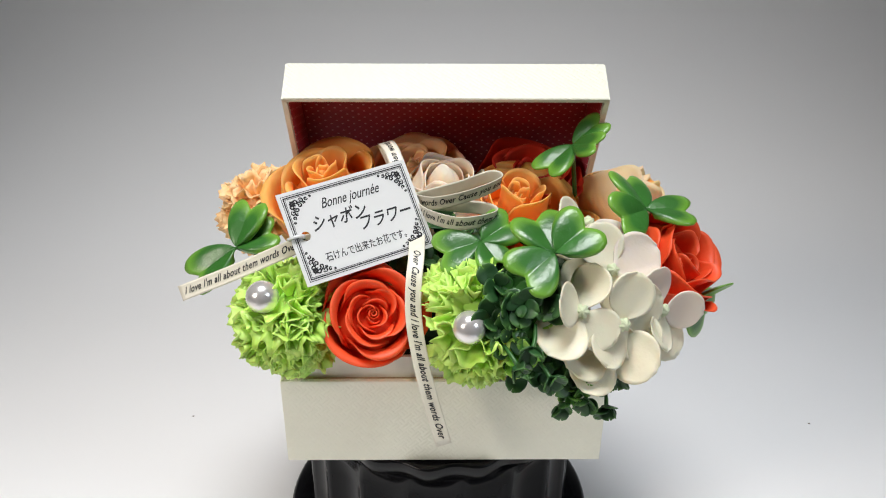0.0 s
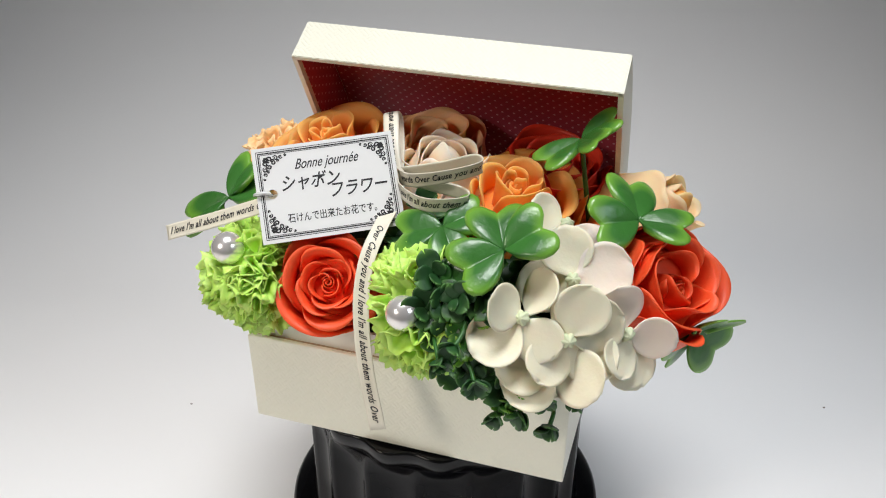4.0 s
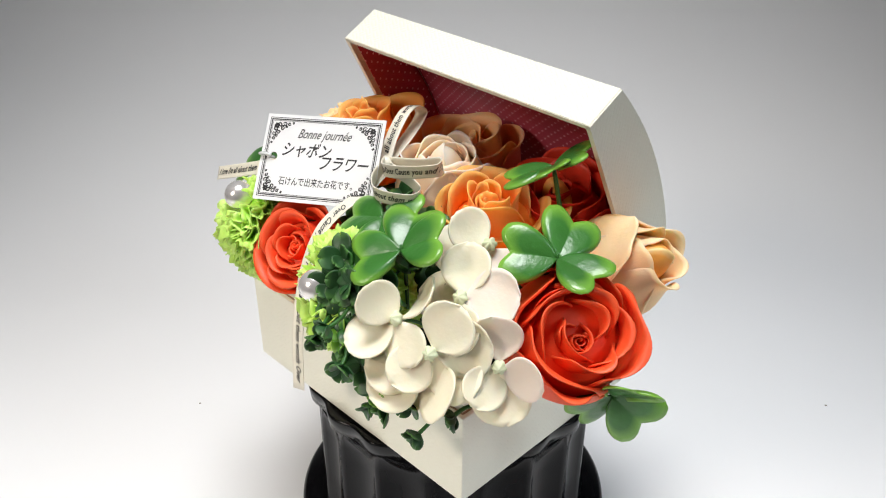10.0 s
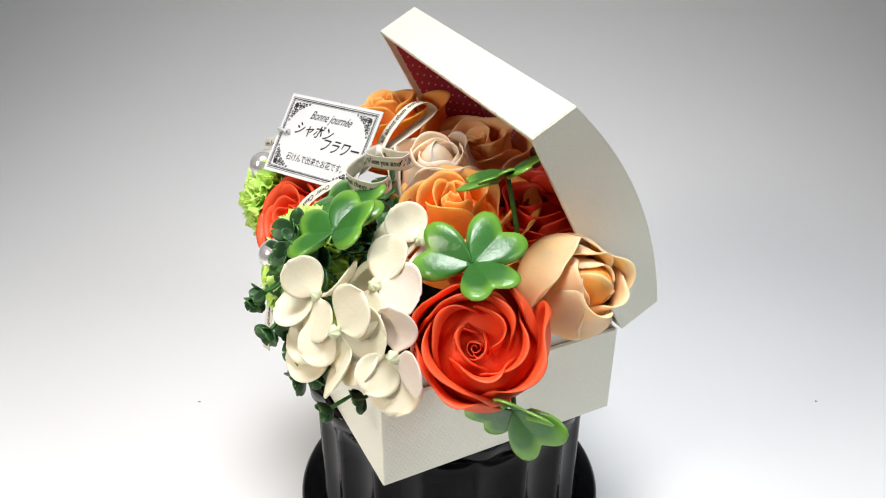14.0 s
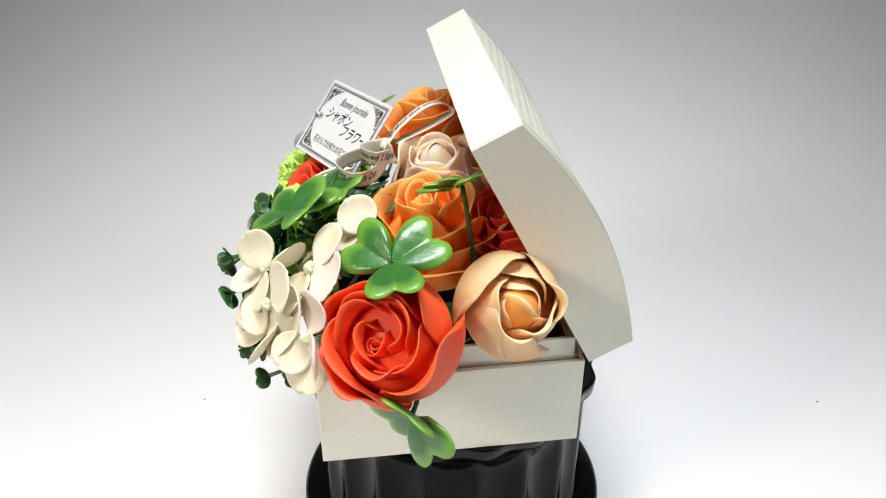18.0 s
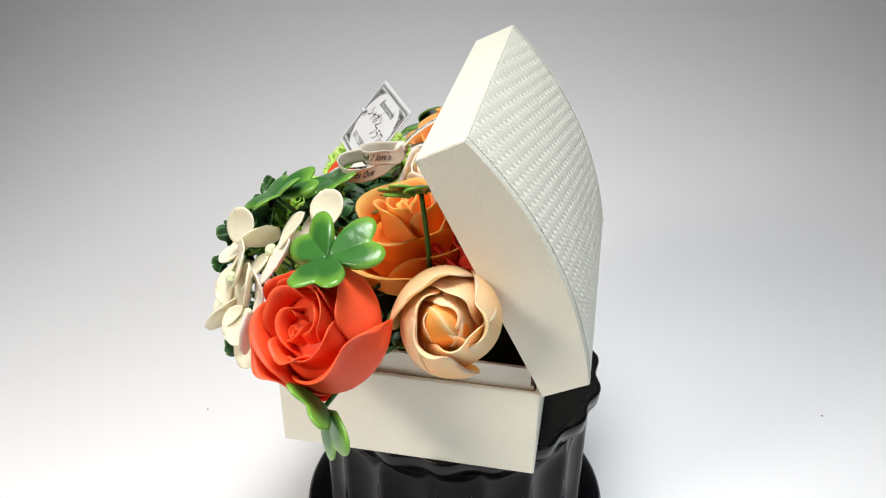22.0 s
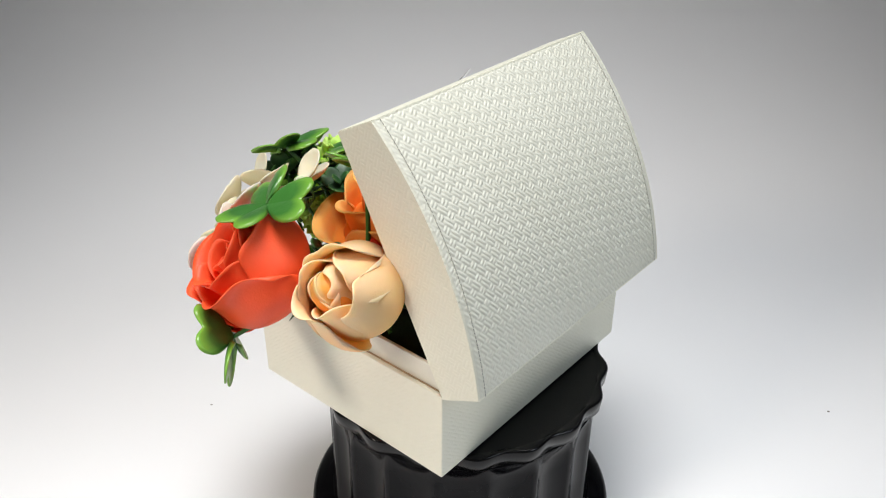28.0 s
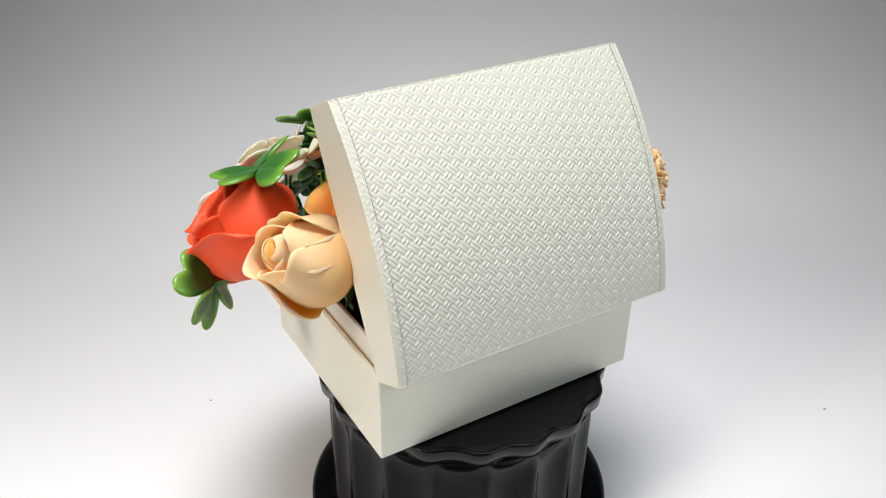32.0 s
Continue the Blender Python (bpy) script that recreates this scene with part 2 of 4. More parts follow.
M_SATIN = surface("ivory_satin", (0.78, 0.73, 0.60), 0.36, (0.80, 0.76, 0.64), 400.0, 0.15, 2500.0)
M_INK = surface("black_ink", (0.02, 0.02, 0.022), 0.5)
M_CARD = surface("white_card", (0.79, 0.79, 0.785), 0.4, (0.77, 0.77, 0.77), 50.0, 0.05, 900.0)
M_BLACK = surface("black_gloss_plastic", (0.004, 0.004, 0.005), 0.12, (0.005, 0.005, 0.006), 50.0, 0.0, 200.0, spec=0.09)
M_BLACK_TOP = surface("black_satin_plastic", (0.005, 0.005, 0.006), 0.16, (0.007, 0.007, 0.007), 90.0, 0.03, 700.0, spec=0.2)
M_BACKDROP = surface("white_backdrop_paper", (0.82, 0.82, 0.82), 0.55, (0.80, 0.80, 0.805), 3.0, 0.06, 250.0)
M_WALL = surface("grey_wall_paint", (0.55, 0.55, 0.55), 0.8, (0.5, 0.5, 0.5), 3.0, 0.1, 60.0)
M_THREAD = surface("grey_thread", (0.52, 0.50, 0.44), 0.7)
M_FOAM = surface("green_floral_foam", (0.012, 0.03, 0.014), 0.9, (0.02, 0.045, 0.02), 300.0, 0.6, 900.0)
M_SPECK = surface("grey_speck", (0.25, 0.22, 0.2), 0.7)
M_CLEAR = surface("clear_plastic", (0.88, 0.89, 0.89), 0.2, (0.86, 0.87, 0.87))
M_CLEAR.node_tree.nodes["Principled BSDF"].inputs["Transmission Weight"].default_value = 0.35

# ---- mesh helpers ----
RIDERS = []   # what stands on the turntable: object and its pose on the turntable top


def thing(name, m, label, category, group=""):
    ob = new(name)
    ob.empty_display_size = 0.01
    ob.matrix_basis = Matrix.Translation((0, 0, HT)) @ m
    RIDERS.append((ob, m))
    return tagged(ob, label, category, group)


def mesh_of(verts, faces, uvs=None, smooth=True):
    me = bpy.data.meshes.new("mesh")
    me.from_pydata([tuple(v) for v in verts], [], faces)
    if uvs is not None:
        layer = me.uv_layers.new(name="UVMap")
        idx = np.empty(len(me.loops), dtype=np.int32)
        me.loops.foreach_get("vertex_index", idx)
        layer.data.foreach_set("uv", np.asarray(uvs, dtype=np.float32)[idx].ravel())
    if smooth:
        me.polygons.foreach_set("use_smooth", [True] * len(me.polygons))
    me.update()
    return me


def part(name, me, material, parent, label="", m=None):
    """Links a mesh (or a bmesh) as one object under a thing or a part."""
    if isinstance(me, bmesh.types.BMesh):
        data = bpy.data.meshes.new(name)
        me.to_mesh(data)
        me.free()
        me = data
    ob = new(name, me)
    if not me.materials:
        me.materials.append(material)
    ob.parent = parent
    if m is not None:
        ob.matrix_basis = m
    if label:
        ob["label"] = label
    return ob


def sheet(fn, nu, nv, thick, rim=0.45):
    """A curved sheet with thickness: fn(u, v) with u from -1 to 1 across and v from 0 to 1 along; it thins towards its rim."""
    us, vs = np.linspace(-1, 1, nu + 1), np.linspace(0, 1, nv + 1)
    P = np.array([[fn(u, v) for u in us] for v in vs], dtype=float)
    du, dv = np.gradient(P, axis=1), np.gradient(P, axis=0)
    n = np.cross(du, dv)
    n /= np.linalg.norm(n, axis=2, keepdims=True) + 1e-12
    U, V = np.meshgrid(us, vs)
    t = (thick / 2 * (1 - (1 - rim) * np.maximum(np.abs(U) ** 6, V ** 8)))[..., None]
    verts = np.concatenate([(P + n * t).reshape(-1, 3), (P - n * t).reshape(-1, 3)])
    w, k = nu + 1, (nu + 1) * (nv + 1)
    faces = []
    for j in range(nv):
        for i in range(nu):
            a = j * w + i
            faces.append((a, a + 1, a + w + 1, a + w))
            faces.append((k + a, k + a + w, k + a + w + 1, k + a + 1))
    ring = [i for i in range(w)] + [j * w + nu for j in range(1, nv + 1)] + [nv * w + i for i in range(nu - 1, -1, -1)] + [j * w for j in range(nv - 1, 0, -1)]
    for a, b in zip(ring, ring[1:] + ring[:1]):
        faces.append((a, k + a, k + b, b))
    uv = np.concatenate([np.stack([(U + 1) / 2, V], -1).reshape(-1, 2)] * 2)
    return mesh_of(verts, faces, uv)


def spline(points, n):
    """n + 1 points along a smooth curve through the given ones."""
    P = [Vector(q) for q in points]
    P = [P[0] * 2 - P[1]] + P + [P[-1] * 2 - P[-2]]
    out, segs = [], len(P) - 3
    for k in range(n + 1):
        s = min(k / n * segs, segs - 1e-6)
        i, t = int(s), s - int(s)
        a, b, c, d = P[i:i + 4]
        out.append(0.5 * (2 * b + (c - a) * t + (2 * a - 5 * b + 4 * c - d) * t * t + (3 * b - a - 3 * c + d) * t ** 3))
    return out


def tube(points, radii, sides=8, n=None):
    pts = spline(points, n) if n else [Vector(q) for q in points]
    verts, faces = [], []
    ref = Vector((0.31, 0.87, 0.38))
    for i, q in enumerate(pts):
        d = (pts[min(i + 1, len(pts) - 1)] - pts[max(i - 1, 0)]).normalized()
        a = d.cross(ref).normalized()
        b = d.cross(a)
        f = i / (len(pts) - 1) * (len(radii) - 1)
        k = min(int(f), len(radii) - 2)
        r = radii[k] + (radii[k + 1] - radii[k]) * (f - k)
        for s in range(sides):
            w = 2 * math.pi * s / sides
            verts.append(q + (a * math.cos(w) + b * math.sin(w)) * r)
    for i in range(len(pts) - 1):
        for s in range(sides):
            e = (s + 1) % sides
            faces.append((i * sides + s, i * sides + e, (i + 1) * sides + e, (i + 1) * sides + s))
    faces.append(tuple(range(sides - 1, -1, -1)))
    faces.append(tuple(range((len(pts) - 1) * sides, len(pts) * sides)))
    return mesh_of(verts, faces)


def block(x0, x1, y0, y1, z0, z1, bevel=0.0006):
    bm = bmesh.new()
    bmesh.ops.create_cube(bm, size=1)
    for v in bm.verts:
        v.co = ((x0 + x1) / 2 + v.co.x * (x1 - x0), (y0 + y1) / 2 + v.co.y * (y1 - y0), (z0 + z1) / 2 + v.co.z * (z1 - z0))
    if bevel:
        bmesh.ops.bevel(bm, geom=bm.edges[:], offset=bevel, segments=2, affect="EDGES")
    uv = bm.loops.layers.uv.new("UVMap")
    for fa in bm.faces:
        n = [abs(c) for c in fa.normal]
        k = n.index(max(n))
        for lo in fa.loops:
            c = lo.vert.co
            lo[uv].uv = ((c.y, c.z), (c.x, c.z), (c.x, c.y))[k]
    return bm


def ball(r, squash=(1, 1, 1), seg=20):
    bm = bmesh.new()
    bmesh.ops.create_uvsphere(bm, u_segments=seg, v_segments=max(6, seg // 2), radius=r)
    for v in bm.verts:
        v.co = Vector((v.co.x * squash[0], v.co.y * squash[1], v.co.z * squash[2]))
    for fa in bm.faces:
        fa.smooth = True
    return bm


def lathe(profile, sides=96):
    """A turned solid from (radius, height) pairs; a radius may be a function of the angle."""
    verts, faces = [], []
    for r, z in profile:
        for s in range(sides):
            w = 2 * math.pi * s / sides
            q = r(w) if callable(r) else r
            verts.append((q * math.cos(w), q * math.sin(w), z))
    for i in range(len(profile) - 1):
        for s in range(sides):
            e = (s + 1) % sides
            faces.append((i * sides + s, i * sides + e, (i + 1) * sides + e, (i + 1) * sides + s))
    faces.append(tuple(range(sides - 1, -1, -1)))
    faces.append(tuple(range((len(profile) - 1) * sides, len(profile) * sides)))
    return mesh_of(verts, faces)


def facing(at, axis, spin=0.0):
    """A pose at a point, with its z along axis."""
    return Matrix.Translation(at) @ Vector(axis).to_track_quat("Z", "Y").to_matrix().to_4x4() @ pose(0, 0, 0, 0, 0, spin)


def mm(*v):
    return Vector(v) * 0.001


# ---- backdrop and room ----


def backdrop():
    prof = [(-1.2, 0.0), (-0.6, 0.0), (0.0, 0.0)]
    y0, rad = 0.20, 0.32
    prof += [(y0 * k / 4, 0.0) for k in range(1, 5)]
    prof += [(y0 + rad * math.sin(radians(a)), rad * (1 - math.cos(radians(a)))) for a in range(5, 81, 5)]
    ye, ze = prof[-1]
    for k in range(1, 9):
        prof.append((ye + 0.1 * k * math.cos(radians(80)), ze + 0.1 * k * math.sin(radians(80))))
    verts, faces = [], []
    n = 24
    for y, z in prof:
        for i in range(n + 1):
            x = -1.3 + 2.6 * i / n
            verts.append((x, y, z))
    for j in range(len(prof) - 1):
        for i in range(n):
            a = j * (n + 1) + i
            faces.append((a, a + 1, a + n + 2, a + n + 1))
    ob = new("backdrop", mesh_of(verts, faces))
    ob.data.materials.append(M_BACKDROP)
    mod = ob.modifiers.new("thickness", "SOLIDIFY")
    mod.thickness, mod.offset = 0.002, -1
    tagged(ob, "seamless white paper backdrop sweeping up behind the turntable", "backdrop", "", "structure")
    for name, x, y, r in (("paper_speck", -0.1706, 0.0736, 0.0007), ("paper_speck", 0.2516, 0.0785, 0.0008)):
        sp = new(name, None)
        bm = ball(r, (1.2, 0.9, 0.35), 10)
        part("grain", bm, M_SPECK, sp)
        sp.location = (x, y, 0.0001)
        tagged(sp, "tiny grey speck of dirt on the white paper", "speck", "specks on the paper")


def room():
    W, D0, D1, H = 2.2, -2.4, 1.9, 2.3
    for name, b in (("wall_left", (-W - 0.1, -W, D0, D1, -0.75, H)), ("wall_right", (W, W + 0.1, D0, D1, -0.75, H)),
                    ("wall_back", (-W - 0.1, W + 0.1, D1, D1 + 0.1, -0.75, H)), ("wall_front", (-W - 0.1, W + 0.1, D0 - 0.1, D0, -0.75, H)),
                    ("ceiling", (-W - 0.1, W + 0.1, D0 - 0.1, D1 + 0.1, H + 0.003, H + 0.1)), ("floor", (-W - 0.1, W + 0.1, D0 - 0.1, D1 + 0.1, -0.85, -0.753))):
        ob = new(name)
        me = bpy.data.meshes.new(name)
        bm = block(*b, bevel=0)
        bm.to_mesh(me)
        bm.free()
        bpy.data.objects.remove(ob)
        ob = new(name, me)
        me.materials.append(M_WALL)
        tagged(ob, "plain grey painted " + name.split("_")[0] + " of the room", name.split("_")[0], "", "structure")


backdrop()
room()

# ---- turntable ----


def turntable():
    ob = new("turntable")
    tagged(ob, "glossy black plastic display turntable with a fluted column", "turntable")
    part("base_plate", lathe([(0.080, 0.0), (0.0875, 0.0), (0.0885, 0.001), (0.0885, 0.006), (0.0865, 0.0085), (0.079, 0.0095), (0.074, 0.0095)], 128), M_BLACK, ob, "round black foot plate")
    flute = lambda r, d: (lambda w: r - d * abs(math.sin(w * 9)) ** 0.8)
    prof = [(0.0765, 0.0095), (0.0765, 0.014)] + [(flute(0.0758, 0.0048 * min(1, k / 1.5)), 0.016 + (HT - 0.030) * k / 8) for k in range(0, 8)]
    prof += [(0.0745, HT - 0.0125), (0.076, HT - 0.0105), (0.070, HT - 0.0102)]
    part("column", lathe(prof, 224), M_BLACK, ob, "fluted black column")
    top = new("rotating_top", lathe([(0.060, HT - 0.0098)] + [((lambda w, q=q: q + 0.0016 * math.sin(w * 18)), z) for q, z in
                                    ((0.0765, HT - 0.0098), (0.0775, HT - 0.0090), (0.0783, HT - 0.0014), (0.0780, HT - 0.0004), (0.0772, HT - 0.0001), (0.0755, HT - 0.0004))]
                                    + [(0.0742, HT - 0.0011), (0.0738, HT - 0.0012), (0.0730, HT - 0.0012), (0.0700, HT - 0.0012), (0.0010, HT - 0.0012)], 240))
    top.data.materials.append(M_BLACK_TOP)
    top.parent = ob
    top["label"] = "black turning top with a wavy rim"
    return top


TOP = turntable()

# ---- gift box ----
BX0, BX1, BY0, BY1, BH = -0.0737, 0.0770, -0.0730, 0.0506, 0.0485


def gift_box():
    box = thing("gift_box", Matrix.Identity(4), "open cream paper gift box with arched lid, full of flowers", "gift box")
    t = 0.0022
    verts, faces, uvs = [], [], []
    c = 0.0007
    loops = []
    for ins, z in ((0.0, 0.0004), (0.0, BH - 0.0004), (0.0004, BH), (t - 0.0003, BH), (t, BH - 0.0004), (t, 0.0026)):
        x0, x1, y0, y1 = BX0 + ins, BX1 - ins, BY0 + ins, BY1 - ins
        loop = []
        for cx, cy, a0 in ((x1 - c, y0 + c, -90), (x1 - c, y1 - c, 0), (x0 + c, y1 - c, 90), (x0 + c, y0 + c, 180)):
            for k in range(4):
                a = radians(a0 + 30 * k)
                loop.append(len(verts))
                verts.append((cx + c * math.cos(a), cy + c * math.sin(a), z))
        loops.append(loop)
    m = len(loops[0])
    for la, lb in zip(loops, loops[1:]):
        faces += [(la[i], la[(i + 1) % m], lb[(i + 1) % m], lb[i]) for i in range(m)]
    me = mesh_of(verts, faces, None, False)
    layer = me.uv_layers.new(name="UVMap")
    for fa in me.polygons:
        side = abs(fa.normal.x) > abs(fa.normal.y)
        for li in fa.loop_indices:
            q = me.vertices[me.loops[li].vertex_index].co
            layer.data[li].uv = (q.y, q.z) if side else (q.x, q.z)
    part("body", me, M_PAPER, box, "cream embossed paper walls")
    part("bottom", block(BX0 + t, BX1 - t, BY0 + t, BY1 - t, 0.0004, 0.0026), M_PAPER, box)
    g, s, lh = t + 0.0008, 0.0016, 0.0605
    part("liner_wall", block(BX0 + g, BX1 - g, BY0 + g, BY0 + g + s, 0.003, lh, 0.0004), M_LINER, box, "white inner liner")
    part("liner_wall", block(BX0 + g, BX1 - g, BY1 - g - s, BY1 - g, 0.003, BH + 0.002, 0.0004), M_LINER, box)
    for x in (BX0 + g, BX1 - g - s):
        part("liner_wall", block(x, x + s, BY0 + g + s, BY1 - g - s, 0.003, lh, 0.0004), M_LINER, box)
    e = t + 0.0001
    for x in (BX0 + e, BX1 - e - 0.0006):
        part("board_edge", block(x, x + 0.0006, BY0 + e, BY1 - e, BH - 0.010, BH + 0.0002, 0.0001), M_BOARD, box, "brown cut edge of the board")
    part("board_edge", block(BX0 + e + 0.0008, BX1 - e - 0.0008, BY0 + e, BY0 + e + 0.0006, BH - 0.010, BH + 0.0002, 0.0001), M_BOARD, box)
    # lid: its own space has the hinge at the origin, y along the rim towards the front edge, z outwards
    L, h, sag = 0.1238, 0.0222, 0.0105
    front, hinge = mm(0, -4.7, 158.0), mm(0, 52.0, 48.8)
    yv = (front - hinge).normalized()
    zv = Vector((0, -yv.z, yv.y)) * -1
    if zv.y < 0:
        zv = -zv
    xv = Vector((1, 0, 0)) if yv.cross(zv).x > 0 else Vector((-1, 0, 0))
    fr = Matrix((xv, yv, zv)).transposed().to_4x4()
    fr.translation = hinge + Vector((0.0023, 0, 0))
    w = 0.0747
    lid = new("lid")
    lid.parent = box
    lid.matrix_basis = fr
    lid["label"] = "arched cream lid with basket-weave emboss, standing open"

    def arch(f, off=0.0):
        return L * f, h + off + sag * (1 - (2 * f - 1) ** 2)

    n = 40

    def shell(x0, x1, off0, off1, y_in=0.0):
        """An arched slab between two offsets of the profile."""
        verts, uvs, faces = [], [], []
        for off in (off1, off0):
            for k in range(n + 1):
                y, z = arch(y_in + (1 - 2 * y_in) * k / n, off)
                for x in (x0, x1):
                    verts.append((x, y, z))
                    uvs.append((x, L * k / n * 1.03))
        m = 2 * (n + 1)
        for k in range(n):
            a = 2 * k
            faces += [(a, a + 1, a + 3, a + 2), (m + a, m + a + 2, m + a + 3, m + a + 1), (a, a + 2, m + a + 2, m + a), (a + 1, m + a + 1, m + a + 3, a + 3)]
        e = 2 * n
        faces += [(0, m, m + 1, 1), (e, e + 1, m + e + 1, m + e)]
        return mesh_of(verts, faces, uvs, False)

    def cheek(x0, x1, inset=0.0, off=0.0):
        """A side panel with the arch as its outer edge."""
        ring = [(inset, 0.0 + inset)] + [(max(inset, min(L - inset, arch(k / n)[0])), arch(k / n, off)[1]) for k in range(n + 1)] + [(L - inset, 0.0 + inset)]
        m = len(ring)
        verts = [(x0, y, z) for y, z in ring] + [(x1, y, z) for y, z in ring]
        faces = [tuple(range(m)), tuple(range(2 * m - 1, m - 1, -1))]
        faces += [(i, m + i, m + (i + 1) % m, (i + 1) % m) for i in range(m)]
        bm = bmesh.new()
        me = mesh_of(verts, faces, [(y, z) for y, z in ring] * 2, False)
        bm.from_mesh(me)
        bpy.data.meshes.remove(me)
        bmesh.ops.recalc_face_normals(bm, faces=bm.faces[:])
        return bm

    part("arched_top", shell(-w, w, -0.0018, -0.0003), M_SMOOTH, lid, "arched board of the lid")

    def strand(along, across, blunt):
        return np.abs(np.sin(across * 2 * np.pi)) ** 0.7 * np.abs(np.sin(along * np.pi)) ** blunt

    nx, ny, period, row, share, lean = 420, 350, 0.0095, 0.0035, 0.64, radians(WEAVE_ANGLE)
    gx, gy = np.meshgrid(np.linspace(-w, w, nx), np.linspace(0, 1, ny))
    px, py = gx + 1, gy * L * 1.03 + 1
    qx, qy = px * math.cos(lean) - py * math.sin(lean), px * math.sin(lean) + py * math.cos(lean)
    line = np.floor(qy / row)
    fy, fx = qy / row - line, (qx / period + line * 0.5) % 1.0
    lift = np.where(fx > share, strand(fy, (fx - share) / (1 - share), 0.6), strand(np.minimum(fx / share, 1), fy, 0.45))
    fade = np.clip(np.minimum(np.minimum(w - np.abs(gx), gy * L), (1 - gy) * L) / 0.0012, 0, 1) * (0.75 + 0.25 * (np.abs(gx) < w - 0.0034))
    gz = h + sag * (1 - (2 * gy - 1) ** 2) - 0.0001 + 0.00047 * lift * fade
    k = np.arange(ny * nx).reshape(ny, nx)
    quads = np.stack([k[:-1, :-1], k[:-1, 1:], k[1:, 1:], k[1:, :-1]], -1).reshape(-1, 4)
    part("woven_panel", mesh_of(np.stack([gx, gy * L, gz], -1).reshape(-1, 3).tolist(), quads.tolist()), M_SMOOTH, lid, "basket-weave embossed cream paper")
    for x0, x1 in ((-w - 0.0012, -w + 0.0012), (w - 0.0012, w + 0.0012)):
        part("lid_side", cheek(x0, x1, 0.0, -0.0002), M_PAPER, lid)
    part("lid_front", block(-w - 0.0008, w + 0.0008, L - 0.0022, L + 0.0004, 0.0, h + 0.0002, 0.0003), M_PAPER, lid)
    part("lid_back", block(-w - 0.0008, w + 0.0008, -0.0003, 0.0024, 0.0, h + 0.0002, 0.0003), M_PAPER, lid)
    part("lining", shell(-w + 0.0016, w - 0.0016, -0.0026, -0.0021, 0.02), M_LINING, lid, "dark red paper lining with small white dots")
    for x0, x1 in ((-w + 0.0013, -w + 0.0017), (w - 0.0017, w - 0.0013)):
        part("lining_side", cheek(x0, x1, 0.003, -0.003), M_LINING, lid)
    part("lining_front", block(-w + 0.002, w - 0.002, L - 0.0029, L - 0.0024, 0.002, h, 0), M_LINING, lid)
    # stitched crease along both edges of the arched panel
    for x in (-w + 0.0030, w - 0.0030):
        verts, faces = [], []
        for k in range(74):
            for e in (0.12, 0.88):
                y, z = arch((k + e) / 74)
                verts += [(x - 0.00016, y, z + 0.0003), (x + 0.00016, y, z + 0.0003), (x + 0.0001, y, z + 0.00058), (x - 0.0001, y, z + 0.00058)]
            b = 8 * k
            faces += [(b, b + 1, b + 5, b + 4), (b + 1, b + 2, b + 6, b + 5), (b + 2, b + 3, b + 7, b + 6), (b + 3, b, b + 4, b + 7), (b + 3, b + 2, b + 1, b), (b + 4, b + 5, b + 6, b + 7)]
        part("stitch_line", mesh_of(verts, faces, None, False), M_THREAD, lid, "thin grey stitched crease")


gift_box()

# ---- flowers ----


def rose_petal(rng, phi, width, rb, rm, zb, zt, roll, close=0.0, spiral=0.1, thick=0.0011, wave=1.0, dip=0.11):
    """A rose petal: a wall about the flower's axis that bellies out, then rolls outwards at its rounded rim."""
    n = 26
    ph, f1, f2 = rng.uniform(0, 6.28), rng.uniform(1.6, 3.0), rng.uniform(4.0, 6.5)
    skew, roll_side = rng.uniform(-0.18, 0.18), rng.uniform(-0.35, 0.35)

    def meridian(turn):
        """How far the rim has rolled out, and its height, along the petal; in petal lengths."""
        r, z, R, Z = 0.0, 0.0, [0.0], [0.0]
        for k in range(n):
            q = (k + 0.5) / n
            a = 90 + close * min(1.0, q / 0.5) - turn * max(0.0, (q - 0.74) / 0.26) ** 1.5
            r, z = r + math.cos(radians(a)) / n, z + math.sin(radians(a)) / n
            R.append(r)
            Z.append(z)
        return R, Z
    kz = (zt - zb) / meridian(0.0)[1][-1]
    table = {}

    def fn(u, v):
        turn = roll * (1 - 0.45 * u * u + roll_side * u + 0.22 * wave * math.sin(f1 * u + ph))
        key = round(turn, 3)
        if key not in table:
            table[key] = meridian(turn)
        R, Z = table[key]
        s = v * (1 - dip * abs(u + skew * v) ** 2.6 - 0.24 * abs(u) ** 7 + 0.018 * wave * math.sin(f2 * u + ph) * v)
        i = min(int(s * n), n - 1)
        f = s * n - i
        r = rb + (rm - rb) * math.sin(math.pi / 2 * min(1.0, s / 0.55) ** 0.85) + kz * (R[i] + (R[i + 1] - R[i]) * f)
        z = zb + kz * (Z[i] + (Z[i + 1] - Z[i]) * f)
        q = max(0.0, (v - 0.58) / 0.42)
        a = phi + u * width / 2 * (0.6 + 0.4 * min(1.0, v / 0.4)) * math.sqrt(1 - 0.40 * q * q)
        r = r * (1 + spiral * u) + 0.0012 * wave * math.sin(f2 * 0.7 * u + ph + 2 * v) * v * v + 0.0010 * wave * max(0.0, u) ** 4 * v
        r = max(r, 0.0004)
        return r * math.cos(a), r * math.sin(a), z

    return sheet(fn, 20, 16, thick)


